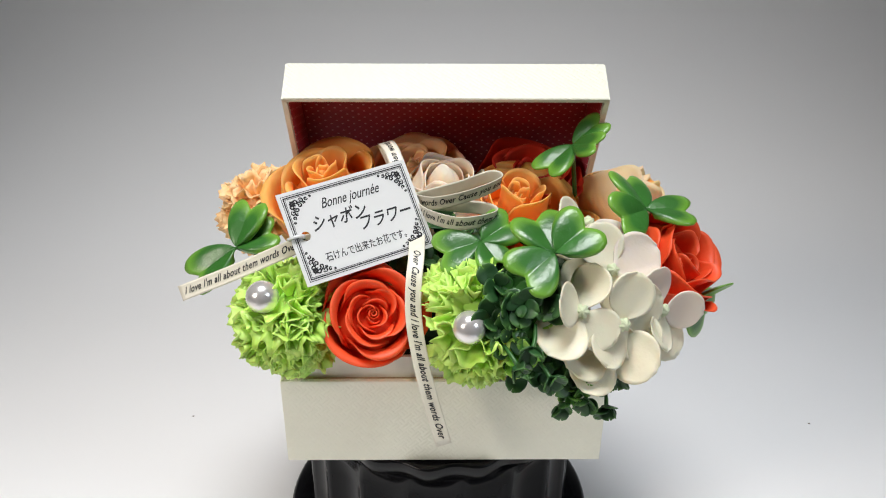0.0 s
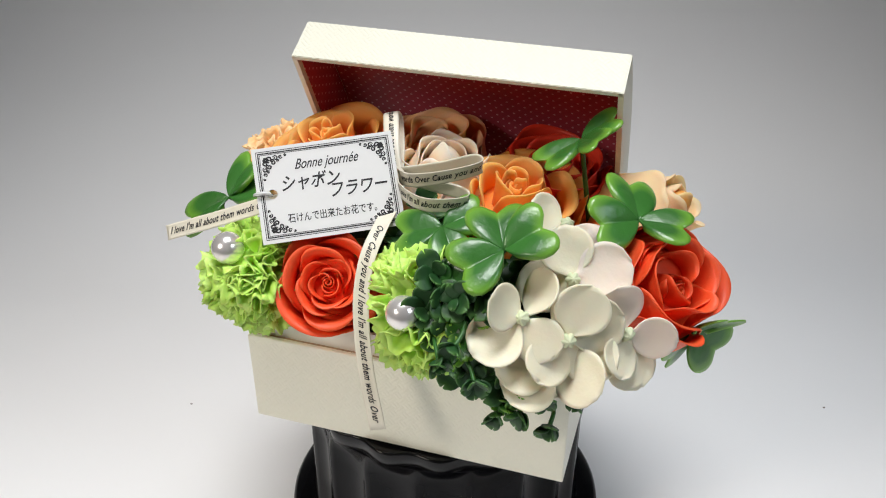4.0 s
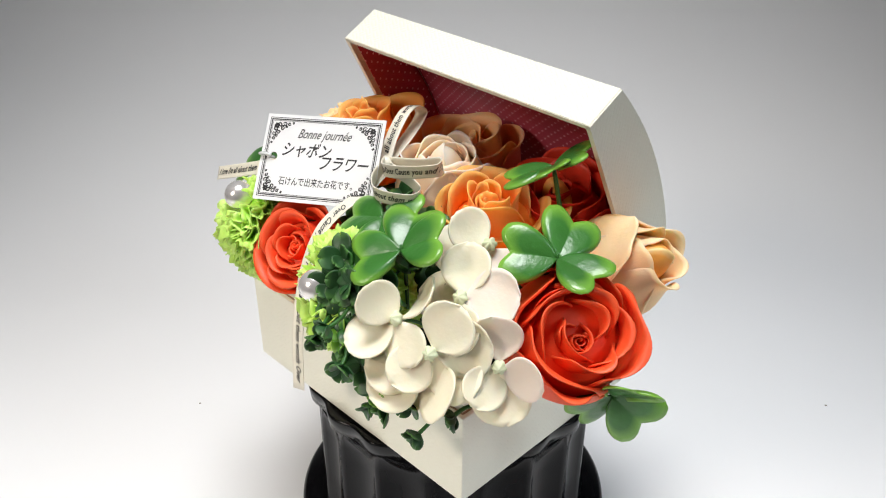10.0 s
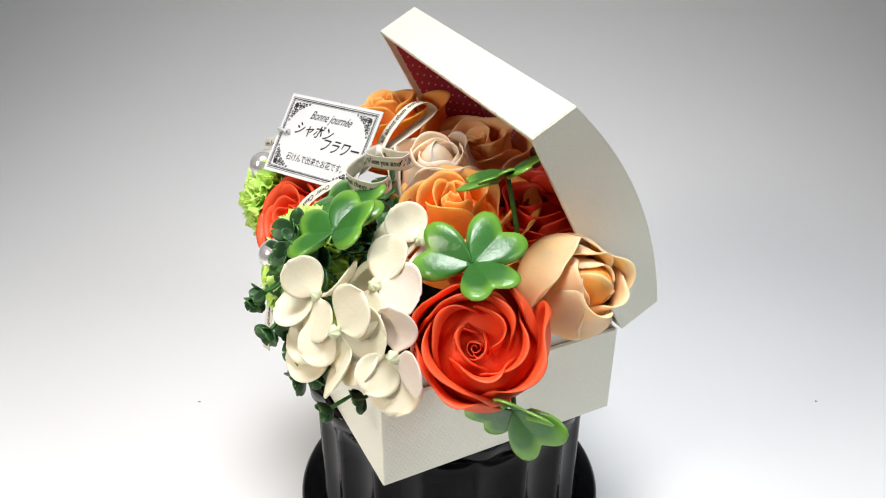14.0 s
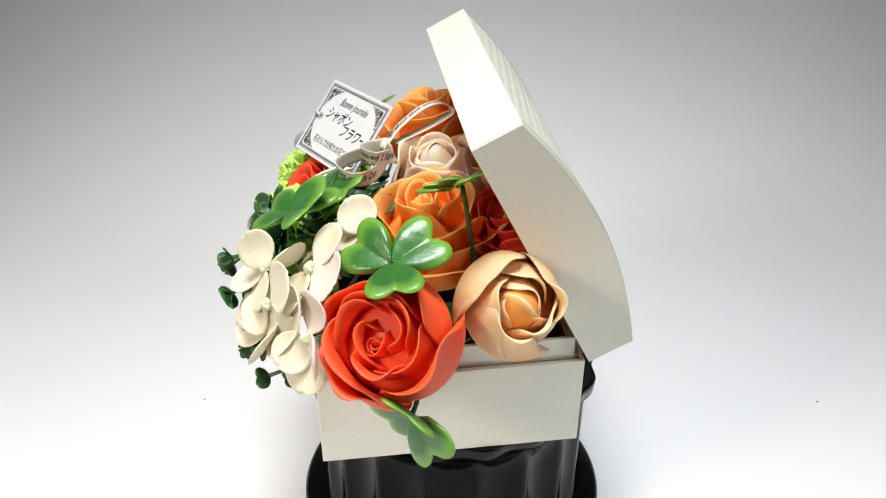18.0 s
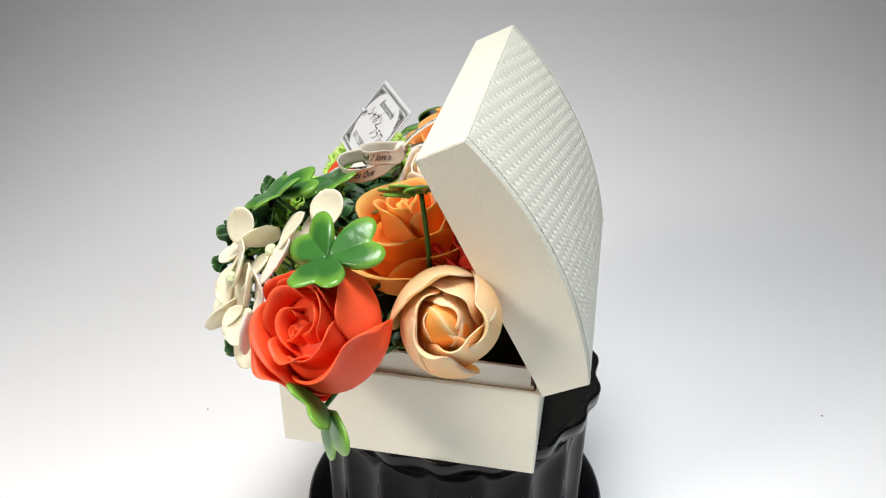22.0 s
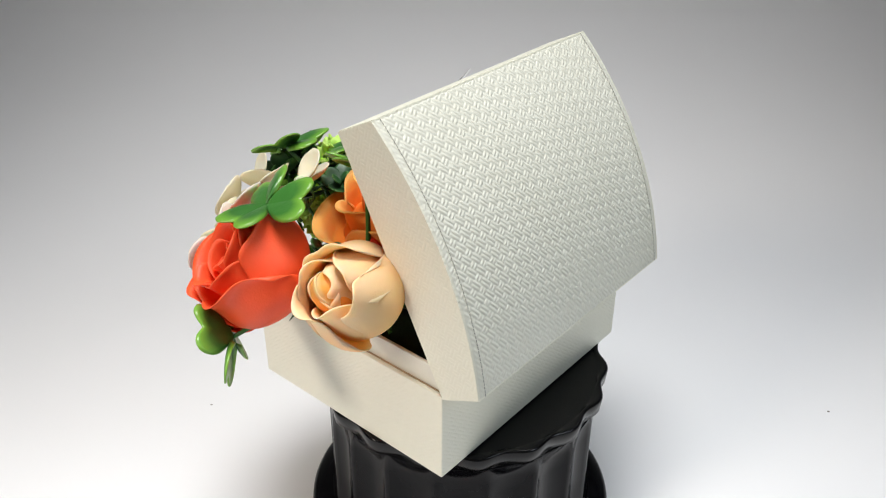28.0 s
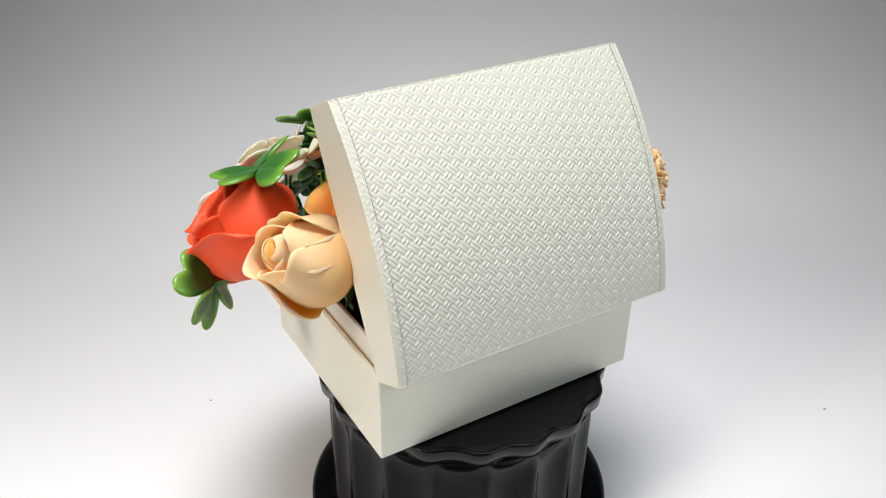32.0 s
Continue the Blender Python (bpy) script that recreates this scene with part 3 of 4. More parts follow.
def closed_heart(R, zb, zt, spin, proud):
    """Half of a closed bud: a petal folded over the middle, ending in a raised S-shaped seam."""
    def fn(u, v):
        y = R * 0.999 * math.sin(u * math.pi / 2)
        far = math.sqrt(max(0.0, R * R - y * y))
        near = 0.16 * R * math.sin(math.pi * y / R) - 0.04 * R
        x = far + (near - far) * v
        q = min(1.0, math.hypot(x, y) / R)
        z = zb + (zt - zb) * (1 - q ** 2.6) + v ** 5 * (0.0024 + proud) * (1 - (y / R) ** 2) + 0.0004 * math.sin(3 * v + 2 * u)
        return x * math.cos(spin) - y * math.sin(spin), x * math.sin(spin) + y * math.cos(spin), z
    return sheet(fn, 20, 14, 0.0010)


def coil(r0, r1, turns, zb, zt, spin):
    def fn(u, v):
        f = (u + 1) / 2
        a = spin + f * turns * 2 * math.pi
        r = (r0 + (r1 - r0) * f) * (0.55 + 0.45 * math.sin(math.pi / 2 * v))
        z = zb + (zt - zb) * v - 0.0012 * f * v + 0.0006 * math.sin(a * 1.5) * v
        return r * math.cos(a), r * math.sin(a), z
    return sheet(fn, 44, 6, 0.0007)


# layers of a rose: petals, radius, height, width in degrees, roll of the rim in degrees, closing of the mouth in degrees, spiral
DENSE = ((2, 0.20, 0.80, 215, 10, 6, 0.2), (3, 0.31, 0.86, 178, 22, 5, 0.16), (3, 0.43, 0.91, 172, 40, 4, 0.14), (3, 0.56, 0.93, 168, 62, 3, 0.12), (3, 0.71, 0.90, 165, 80, 0, 0.1), (3, 0.86, 0.80, 168, 95, -6, 0.07))
OPEN = ((2, 0.19, 0.80, 225, 8, 8, 0.26), (2, 0.29, 0.84, 215, 18, 9, 0.28), (2, 0.43, 0.88, 205, 32, 10, 0.28), (3, 0.60, 0.92, 172, 46, 12, 0.24), (3, 0.80, 0.89, 150, 62, 12, 0.18), (3, 1.0, 0.79, 140, 66, 11, 0.1))
BUD = ((2, 0.54, 0.93, 205, 4, 14, 0.22), (2, 0.68, 0.98, 198, 6, 20, 0.2), (3, 0.84, 0.98, 165, 26, 24, 0.16), (3, 0.98, 0.94, 145, 46, 25, 0.12))
FULL = ((2, 0.19, 0.80, 225, 8, 8, 0.26), (2, 0.29, 0.84, 215, 18, 9, 0.28), (2, 0.43, 0.88, 205, 32, 10, 0.26), (3, 0.60, 0.90, 165, 48, 12, 0.2), (3, 0.78, 0.87, 150, 50, 13, 0.15), (4, 0.93, 0.80, 125, 62, 14, 0.08))
CUP = ((2, 0.17, 0.97, 225, 6, 6, 0.26), (3, 0.27, 1.0, 190, 16, 5, 0.22), (3, 0.42, 0.97, 178, 38, 4, 0.18), (3, 0.62, 0.88, 172, 70, 0, 0.13), (3, 0.86, 0.74, 165, 85, -8, 0.1))


def rose(name, tip, axis, R, H, mat, label, layers=OPEN, spin=0.0, seed=1, tall=0.85, coil_r=0.14, calyx=True, bud_top=0.80, heart=0.0, wave=1.0, extra=(), sink=(0, 0, 0), heart_mat=None):
    rng = random.Random(seed)
    ax = Vector(axis).normalized()
    base = mm(*tip) - ax * H * tall
    ob = thing(name, facing(base, ax, spin), label, "rose", "soap roses in the box")
    off = facing((0, 0, 0), ax, spin).to_3x3().inverted() @ mm(*sink)   # how far the heart lies off the middle
    if heart:
        for side in (0, 1):
            part("bud", closed_heart(R * heart * (1 + 0.02 * side), H * 0.55, H * bud_top, 0.7 + math.pi * side, 0.0010 * side), heart_mat or mat, ob, m=Matrix.Translation(off))
    else:
        part("bud", coil(0.0005, R * coil_r, 2.2, H * 0.25, H * bud_top, rng.uniform(0, 6)), mat, ob, m=Matrix.Translation(off))
    part("core", lathe([(R * 0.3, H * 0.05), (R * 0.62, H * 0.22), (R * 0.78, H * 0.42), (R * 0.66, H * 0.56), (R * 0.40, H * 0.64), (0.0004, H * 0.66)], 32), mat, ob)
    a0 = rng.uniform(0, 6)
    for i, (n, fr, fz, wd, ro, cl, sp) in enumerate(layers):
        a0 += 1.15
        for k in range(n):
            phi = a0 + 2 * math.pi * k / n + rng.uniform(-0.2, 0.2)
            rm = R * fr * rng.uniform(0.96, 1.04) * (1 + 0.03 * k)
            part("petal", rose_petal(rng, phi, radians(wd * rng.uniform(0.92, 1.08)), R * (0.10 + 0.04 * i), rm, H * (0.16 - 0.03 * i), H * fz * rng.uniform(0.97, 1.03),
                                     ro * rng.uniform(0.8, 1.15), cl, sp, 0.0010, wave * (0.4 + 0.22 * i)), mat, ob, m=Matrix.Translation(off * max(0.0, 1.1 - fr) ** 1.5) @ pose(0, 0, 0, rng.uniform(-3, 3), rng.uniform(-3, 3), 0))
    for at, wd, ro, cl in extra:   # single petals that stand off the rest, by the place of their rim
        q = facing(base, ax, spin).inverted() @ mm(*at)
        part("petal", rose_petal(rng, math.atan2(q.y, q.x), radians(wd), R * 0.25, math.hypot(q.x, q.y) * 0.94, 0.0, q.z, ro, cl, 0.05, 0.0010, wave), mat, ob)
    if calyx:
        for k in range(5):
            w = k * 2 * math.pi / 5

            def sep(u, v, w=w):
                r = 0.003 + (R * 0.55) * v
                s = 0.0035 * u * (1 - v ** 1.5)
                return r * math.cos(w) - s * math.sin(w), r * math.sin(w) + s * math.cos(w), H * (-0.02 + 0.10 * v * v) - 0.001
            part("sepal", sheet(sep, 4, 6, 0.0006), M_STEM, ob, "green sepal")
    part("stem", tube([(0, 0, 0.001), (0, 0, -0.012), tuple(facing(base, ax, spin).inverted() @ (base + Vector((-0.35 * base.x, -0.3 * base.y, -0.02))))], (0.0016, 0.0014), 7, 8), M_STEM, ob, "green stem")
    return ob


rose("rose", (-29, -77.5, 89.3), (0.2, -0.75, 0.63), 0.0216, 0.034, M_RED, "vivid red soap rose leaning over the front of the box", DENSE, seed=3, wave=0.45)
rose("rose", (115, -46.8, 101.8), (0.66, -0.40, 0.64), 0.0290, 0.050, M_RED, "large vivid red soap rose leaning out over the box corner", FULL, seed=5, spin=120, wave=0.9, sink=(0, -2, -4.5), extra=(((96, -46, 114), 105, 25, 8),))
rose("rose", (107, 14, 105.3), (0.80, 0.10, 0.58), 0.0258, 0.050, M_PEACH, "peach soap rose half open, leaning out of the box side", BUD, seed=8, spin=20, tall=0.92, bud_top=0.97, heart=0.46, wave=1.35, sink=(0.3, -1.6, -1), heart_mat=M_PEACH_GLOW)
rose("rose", (37.5, -20, 120), (0.12, -0.2, 0.97), 0.0335, 0.046, M_ORANGE, "bright orange soap rose standing upright in the box", CUP, seed=11, tall=0.95, bud_top=0.9)
rose("rose", (-56, -10, 124), (-0.12, -0.25, 0.96), 0.0290, 0.044, M_ORANGE, "orange soap rose half hidden behind the card", CUP, seed=14, bud_top=0.9)
rose("rose", (2, -10, 120), (0.1, -0.2, 0.97), 0.0262, 0.040, M_PALE, "pale pink soap rose behind the ribbon bow", BUD, seed=17, bud_top=0.97, heart=0.40, wave=1.3)
rose("rose", (-10, 17, 120), (0.05, -0.12, 0.99), 0.0265, 0.040, M_CORAL, "coral peach soap rose shaded under the open lid", seed=21)
rose("rose", (49, 17, 114), (0.1, -0.25, 0.96), 0.0275, 0.042, M_SHADED_RED, "red soap rose under the open lid, coloured deeper for the shade", seed=24)


def carnation(name, centre, axis, R, mat, label, count, seed, group="frilled soap carnations", bare=()):
    rng = random.Random(seed)
    ob = thing(name, facing(mm(*centre), axis, 0), label, "carnation", group)
    for i in range(count):
        f = (i + 0.5) / count
        pol = math.acos(1 - f * 1.32)
        az = i * 2.39996 + rng.uniform(-0.2, 0.2)
        d = Vector((math.sin(pol) * math.cos(az), math.sin(pol) * math.sin(az), math.cos(pol)))
        tip = mm(*centre) + facing((0, 0, 0), axis).to_3x3() @ d * R
        if any((tip - mm(*q[:3])).length < (q[3] * 0.001 if len(q) > 3 else 0.0125) for q in bare):
            continue
        side = d.cross(Vector((0.2, 0.3, 1))).normalized() if rng.random() < 0.7 else d.orthogonal().normalized()
        side = (Matrix.Rotation(rng.uniform(-0.9, 0.9), 3, d) @ side)
        nrm = d.cross(side)
        half = R * rng.uniform(0.28, 0.42)
        ph, amp, teeth = rng.uniform(0, 6.28), R * rng.uniform(0.08, 0.14), rng.choice((5, 6, 7))
        rr, droop = R * rng.uniform(0.90, 1.08), rng.uniform(-0.05, 0.20) * R
        cut = [rng.uniform(0.3, 1.0) for _ in range(9)]
        fold = rng.choice((4.4, 5.8, 7.2))

        def fn(u, v, d=d, side=side, nrm=nrm, half=half, ph=ph, amp=amp, teeth=teeth, rr=rr, droop=droop, cut=cut, fold=fold):
            g = (u + 1) / 2 * teeth
            tooth = abs((g * 2) % 2 - 1) * cut[min(int(g), 8)]
            r = rr * (0.28 + 0.72 * v) + (R * 0.10 * (tooth - 0.5) * v ** 7) - R * 0.16 * u * u * v
            q = d * r + side * (half * u * (0.16 + 0.84 * v ** 1.3)) + nrm * (amp * math.sin(fold * u + ph) * v ** 1.5 + droop * v ** 3)
            q.z -= droop * v ** 3 * 0.6
            return tuple(q)
        part("petal", sheet(fn, 28, 6, 0.0006, 0.7), mat, ob)
    part("core", ball(R * 0.60, (1, 1, 1), 20), mat, ob)
    part("stem", tube([(0, 0, -R * 0.2), (0, 0, -R * 0.7), (0, 0, -R * 1.0)], (0.004, 0.002), 8, 4), M_STEM, ob, "green stem")
    return ob


carnation("carnation", (-67, -63, 78), (-0.35, -0.70, 0.62), 0.0275, M_LIME, "lime green frilled soap carnation overhanging the box edge", 180, 31, bare=((-78, -76, 97), (-28, -72, 86, 26), (-72, -58, 104, 9)))
carnation("carnation", (14, -75, 84), (0.10, -0.80, 0.60), 0.0285, M_LIME, "lime green frilled soap carnation beside the ribbon tail", 180, 32, bare=((11, -98, 96, 14), (-11, -86, 84), (-9, -91, 72), (-12, -82, 96), (-7, -95, 62), (-28, -72, 86, 25), (17, -61, 115, 15), (-4, -98, 50)))
carnation("carnation", (-91, 15, 90.5), (-0.6, -0.1, 0.8), 0.0240, M_APRICOT, "apricot frilled soap carnation at the box side", 85, 33)


LOBES = ((0, 0.80), (5, 0.87), (11, 0.98), (18, 1.03), (26, 0.99), (33, 0.88), (40, 0.71), (46, 0.50), (52, 0.24))   # outline of half a leaflet: degrees, reach


def clover_leaf(tip, normal, rng, wide=1.0, fold=1.0):
    """A leaflet of two full round lobes from the origin to tip, folded along its middle, each lobe gently domed."""
    L = tip.length
    d = tip.normalized()
    nrm = (normal - d * normal.dot(d)).normalized()
    side = nrm.cross(d)
    cup, arch, twist = rng.uniform(0.30, 0.44) * fold, rng.uniform(0.06, 0.18), rng.uniform(-0.1, 0.1)
    degs, reach = [q[0] for q in LOBES], [q[1] for q in LOBES]

    def fn(u, v):
        a = 52 * u
        r = L * float(np.interp(abs(a), degs, reach)) * (0.02 + 0.98 * v)
        x, y = r * math.sin(radians(a)) * wide, r * math.cos(radians(a))
        q = abs(x) / L
        z = L * (cup * q * (1 - 0.9 * q) - arch * (y / L) ** 2 + twist * x / L - 0.12 * v ** 4 * abs(u))
        return tuple(d * y + side * x + nrm * z)
    return sheet(fn, 32, 10, 0.0011, 0.6)


def clover(name, node, normal, tips, base, label, seed, wide=1.0, fold=1.0):
    rng = random.Random(seed)
    ob = thing(name, Matrix.Translation(mm(*base)), label, "clover", "plastic clover sprigs")
    off = mm(*node) - mm(*base)
    for k, tip in enumerate(tips):
        nrm = normal[k] if isinstance(normal[0], tuple) else normal
        part("leaflet", clover_leaf(mm(*tip), Vector(nrm).normalized(), rng, wide, fold), M_CLOVER, ob, m=Matrix.Translation(off))
    mid = off * 0.5 + Vector((off.y * 0.08, -off.x * 0.08, 0.002))
    part("stem", tube([(0, 0, 0), mid, off], (0.0013, 0.0010), 8, 10), M_STEM, ob, "dark green stem")
    return ob


clover("clover", (92.6, -38.3, 118.8), ((0.56, -0.14, 0.82), (0.70, -0.30, 0.65), (0.15, -0.1, 0.98)), ((-7, 20.5, 9.5), (-15.5, -16.5, 4.5), (22, -0.5, 1)), (72, -22, 78), "glossy green plastic clover resting on a red rose", 41, 1.1, 0.85)
clover("clover", (46.5, -77.5, 119), (0.12, -0.42, 0.9), ((-16, -13, -6), (-8, 17, 11), (16, 8, 11)), (36, -50, 82), "glossy green plastic clover among the dark foliage", 42, 1.25)
clover("clover", (17, -61, 115), (0.05, -0.35, 0.93), ((-20, -5, -3), (15, 9, 7), (8, -13, -4)), (18, -44, 80), "glossy green plastic clover below the ribbon bow", 43, 1.15)
clover("clover", (62.5, -6, 136.4), (-0.5, -0.3, 0.8), ((14, 4, 13), (-16, -14, -7), (10, -14, 7)), (70, 0, 84), "tall green plastic clover standing in front of the lid", 44, 0.9)
clover("clover", (121.8, -33.9, 65.8), ((-0.51, 0.59, 0.62), (0.58, -0.81, 0.11), (0.86, -0.48, -0.19)), ((14.6, -2.8, 14.8), (13.9, 7.8, -15.2), (-9.2, -11.9, -11.8)), (88, -10, 76), "green plastic clover drooping below a red rose", 45, 1.25, 0.35)
clover("clover", (-94, -40, 100), (-0.3, -0.5, 0.8), ((-22, -8, -13), (19, 4, 8), (6, 14, 18)), (-62, -36, 78), "green plastic clover beside the apricot carnation", 46, 0.95)


def round_petal(tip, normal, rng, fat=0.54):
    L = tip.length
    d = tip.normalized()
    nrm = (normal - d * normal.dot(d)).normalized()
    side = nrm.cross(d)
    cup, bend, twist = rng.uniform(0.10, 0.55), rng.uniform(0.0, 0.22), rng.uniform(-0.14, 0.14)

    def fn(u, v):
        c = (v - 0.56) / 0.445
        w = fat * L * math.sqrt(max(0.02, 1 - c * c))
        x, y = w * u, L * (v * 1.02)
        return tuple(d * y + side * x + nrm * (L * (cup * (x / L) ** 2 - bend * math.sin(math.pi * v) + 0.012 * math.sin(4 * u + 3 * v)) + x * twist * v))
    return sheet(fn, 14, 12, 0.0011, 0.5)


def hydrangea():
    rng = random.Random(51)
    o = mm(70, -62, 78)
    ob = thing("hydrangea", Matrix.Translation(o), "white and blush foam hydrangea head drooping over the box corner", "hydrangea")
    up, down, side = (0.25, -0.75, 0.62), (0.1, -0.97, 0.2), (-0.2, -0.95, 0.2)
    florets = (   # bud, the way it faces, then each petal: its middle, blush or not, and the way it faces where that differs
        ((72.6, -70.6, 106.3), up, (((68.5, -64, 115), 0, (0.2, -0.72, 0.68)), ((84.8, -65, 109.3), 1, None), ((61.3, -72, 103), 0, None), ((77, -77.5, 97.5), 0, None))),
        ((75.4, -89.4, 91.6), (0.35, -0.88, 0.32), (((79.2, -84.6, 102), 0, None), ((88.2, -80, 94.8), 0, None), ((85.4, -88.4, 84.6), 0, (0.45, -0.82, 0.35)), ((70.8, -96.5, 85.4), 0, None))),
        ((58, -90, 98.5), (-0.2, -0.85, 0.48), (((52, -95, 105), 0, (0.05, -0.62, 0.78)), ((47.5, -99, 91.5), 0, (-0.15, -0.78, 0.6)), ((60.5, -82.7, 106.5), 0, (-0.75, -0.6, 0.2)), ((65.2, -92.5, 91.5), 0, (0.25, -0.9, 0.35)))),
        ((95.8, -73.5, 88.2), (0.6, -0.8, 0.1), (((93.5, -73, 98.6), 1, (0.45, -0.88, 0.15)), ((106, -72, 86.6), 1, side), ((96.3, -81, 82), 0, (0.6, -0.78, 0.15)), ((100.3, -76, 75.5), 0, (0.75, -0.62, 0.2)))),
        ((65, -47, 116.5), (0.4, -0.4, 0.82), (((59.5, -49.5, 121), 0, (0.3, -0.55, 0.78)), ((53.5, -54.5, 114), 0, (0.0, -0.6, 0.8)), ((75, -49, 113.5), 1, None))),
        ((70, -88, 80), (0.3, -0.93, 0.0), (((83, -95, 77), 0, (0.25, -0.9, 0.3)), ((62, -99, 74), 0, (-0.1, -0.95, 0.3)), ((53, -101, 80), 0, (-0.5, -0.75, 0.45)), ((66, -92, 71), 0, down))),
    )
    for at, nrm, petals in florets:
        fl = new("floret")
        fl.parent = ob
        fl.matrix_basis = Matrix.Translation(mm(*at) - o)
        for k, (mid, tone, own) in enumerate(petals):
            way = mm(*mid) - mm(*at)
            length = min(max(way.length * 1.85, 0.0185), 0.0235)
            tilted = Vector(own or nrm).normalized() + Vector([rng.uniform(-0.12, 0.12) for _ in range(3)])
            part("petal", round_petal(way.normalized() * length, tilted, rng, 0.5), M_BLUSH if tone else M_PETAL, fl, m=Matrix.Translation(Vector(nrm).normalized() * (0.0006 if k % 2 else -0.0006)))
        n = Vector(nrm).normalized()
        bm = ball(0.0028, (1, 1, 1), 28)
        turn = facing((0, 0, 0), n).to_3x3()
        for vert in bm.verts:
            q = vert.co.normalized()
            ring = math.sqrt(max(0.0, 1 - q.z * q.z))
            knob = 0.0022 + 0.0010 * abs(math.cos(3 * math.atan2(q.y, q.x))) ** 0.7 * ring + 0.0010 * max(0.0, q.z) ** 8
            vert.co = turn @ Vector((q.x * knob, q.y * knob, q.z * knob * 0.75)) + n * 0.0012
        part("centre", bm, M_BUD, fl, "pale green bud cluster")
        part("stalk", tube([(0, 0, 0), tuple(-n * 0.010), tuple((o - mm(*at)) * 0.7)], (0.0006, 0.0008), 6, 6), M_STEM, fl)


hydrangea()


def small_leaf(rng, L, fat, notch=0.10):
    cup, bow = rng.uniform(-0.1, 0.35), rng.uniform(-0.15, 0.15)

    def fn(u, v):
        c = (v - 0.55) / 0.46
        w = fat * L * math.sqrt(max(0.01, 1 - c * c if c > 0 else 1 - abs(c) ** 1.8 * 0.93))
        x = w * u
        y = L * v * (1 - notch * math.exp(-(u / 0.25) ** 2) * v ** 6)
        return x, y, L * (bow * math.sin(math.pi * v) + cup * (x / L) ** 2 + 0.10 * abs(x / L) * v)
    return sheet(fn, 12, 8, 0.0008, 0.6)


def sprig(at, axis, size, mat, seed, label, n=5, bell=False):
    rng = random.Random(seed)
    m = facing(mm(*at), axis, rng.uniform(0, 360))
    ob = thing("foliage_sprig", m, label, "foliage", "small leaf sprigs")
    for ring, k0 in ((0, n), (1, 2))[:1 if bell else 2]:
        for k in range(k0):
            L = size * (1 if ring == 0 else 0.62) * rng.uniform(0.85, 1.15)
            q = pose(0, 0, 0.0012 * ring, 0, 0, 360 * k / k0 + rng.uniform(-18, 18) + 40 * ring) @ pose(0, 0, 0, (rng.uniform(30, 58) if bell else rng.uniform(-12, 42)) + 20 * ring, rng.uniform(-20, 20), 0)
            part("leaf", small_leaf(rng, L, rng.uniform(0.44, 0.54), 0.25 if bell else 0.18), mat, ob, m=q)
    part("stem", tube([(0, 0, 0.001), (0, 0, -size * 0.7), (rng.uniform(-1, 1) * size * 0.3, rng.uniform(-1, 1) * size * 0.3, -size * 1.5)], (0.0010, 0.0008), 6, 6), M_STEM, ob, "dark stem")


SPRIGS = ((22, -87, 109), (29, -87, 108), (27, -90, 102), (33, -92, 103), (42, -88, 103), (41, -87, 93), (28, -94, 89), (37, -95, 86), (32, -95, 79), (48, -88, 78), (35, -96, 73),
          (43, -97, 72), (53, -97, 70), (55, -98, 63), (61, -100, 60), (68, -95, 66), (72, -93, 51), (51, -99, 57), (80, -81, 58), (60, -98, 68), (44, -86, 100), (36, -107, 92), (30, -108, 85), (44, -108, 78), (20, -92, 96), (46, -84, 88))
for i, q in enumerate(SPRIGS):
    low = q[2] < 70 or q[1] < -104
    lime, mid = i in (5, 8), i % 6 == 1
    sprig(q, (random.Random(i).uniform(-0.4, 0.5), -0.8, 0.5 if not low else -0.35), 0.0070 if low else 0.0104, M_LEAF if lime else M_CLOVER if mid else M_DARKLEAF, 60 + i, ("light" if lime else "fresh" if mid else "dark") + " green plastic sprig of small leaves trailing over the box", 5 if low else 4, low)


INNER = ((38, -68, 101), (28, -68, 100), (50, -62, 99), (22, -74, 102), (32, -58, 98), (82, -8, 82), (74, 12, 80), (70, -30, 88), (-40, -58, 88), (-20, -50, 92), (10, -46, 108), (24, -42, 108), (2, -36, 108), (-8, -52, 100), (38, -48, 106))
for i, q in enumerate(INNER):
    sprig(q, (random.Random(90 + i).uniform(-0.4, 0.4), random.Random(70 + i).uniform(-0.4, 0.2), 0.9), 0.0105, M_DARKLEAF, 160 + i, "dark green plastic leaf sprig filling gaps between the flowers", 4)


def foam():
    ob = thing("floral_foam", Matrix.Identity(4), "dark green floral foam block holding the stems in the box", "floral foam")
    bm = block(BX0 + 0.006, BX1 - 0.006, BY0 + 0.006, BY1 - 0.006, 0.003, 0.050, 0.002)
    part("block", bm, M_FOAM, ob)


foam()


def pearl(at, r):
    ob = thing("pearl", Matrix.Translation(mm(*at)), "lustrous white pearl bead on a green carnation", "pearl", "pearl beads")
    part("bead", ball(r, (1, 1, 1), 40), M_PEARL, ob)
    part("pin", tube([(0, 0, 0), (0.001, 0.008, -0.006), (0.003, 0.02, -0.014)], (0.0006, 0.0006), 6, 4), M_STEM, ob)


pearl((-77.2, -73, 94.5), 0.0073)
pearl((11.2, -94.5, 93.5), 0.0072)

# ---- ribbon bow and card ----


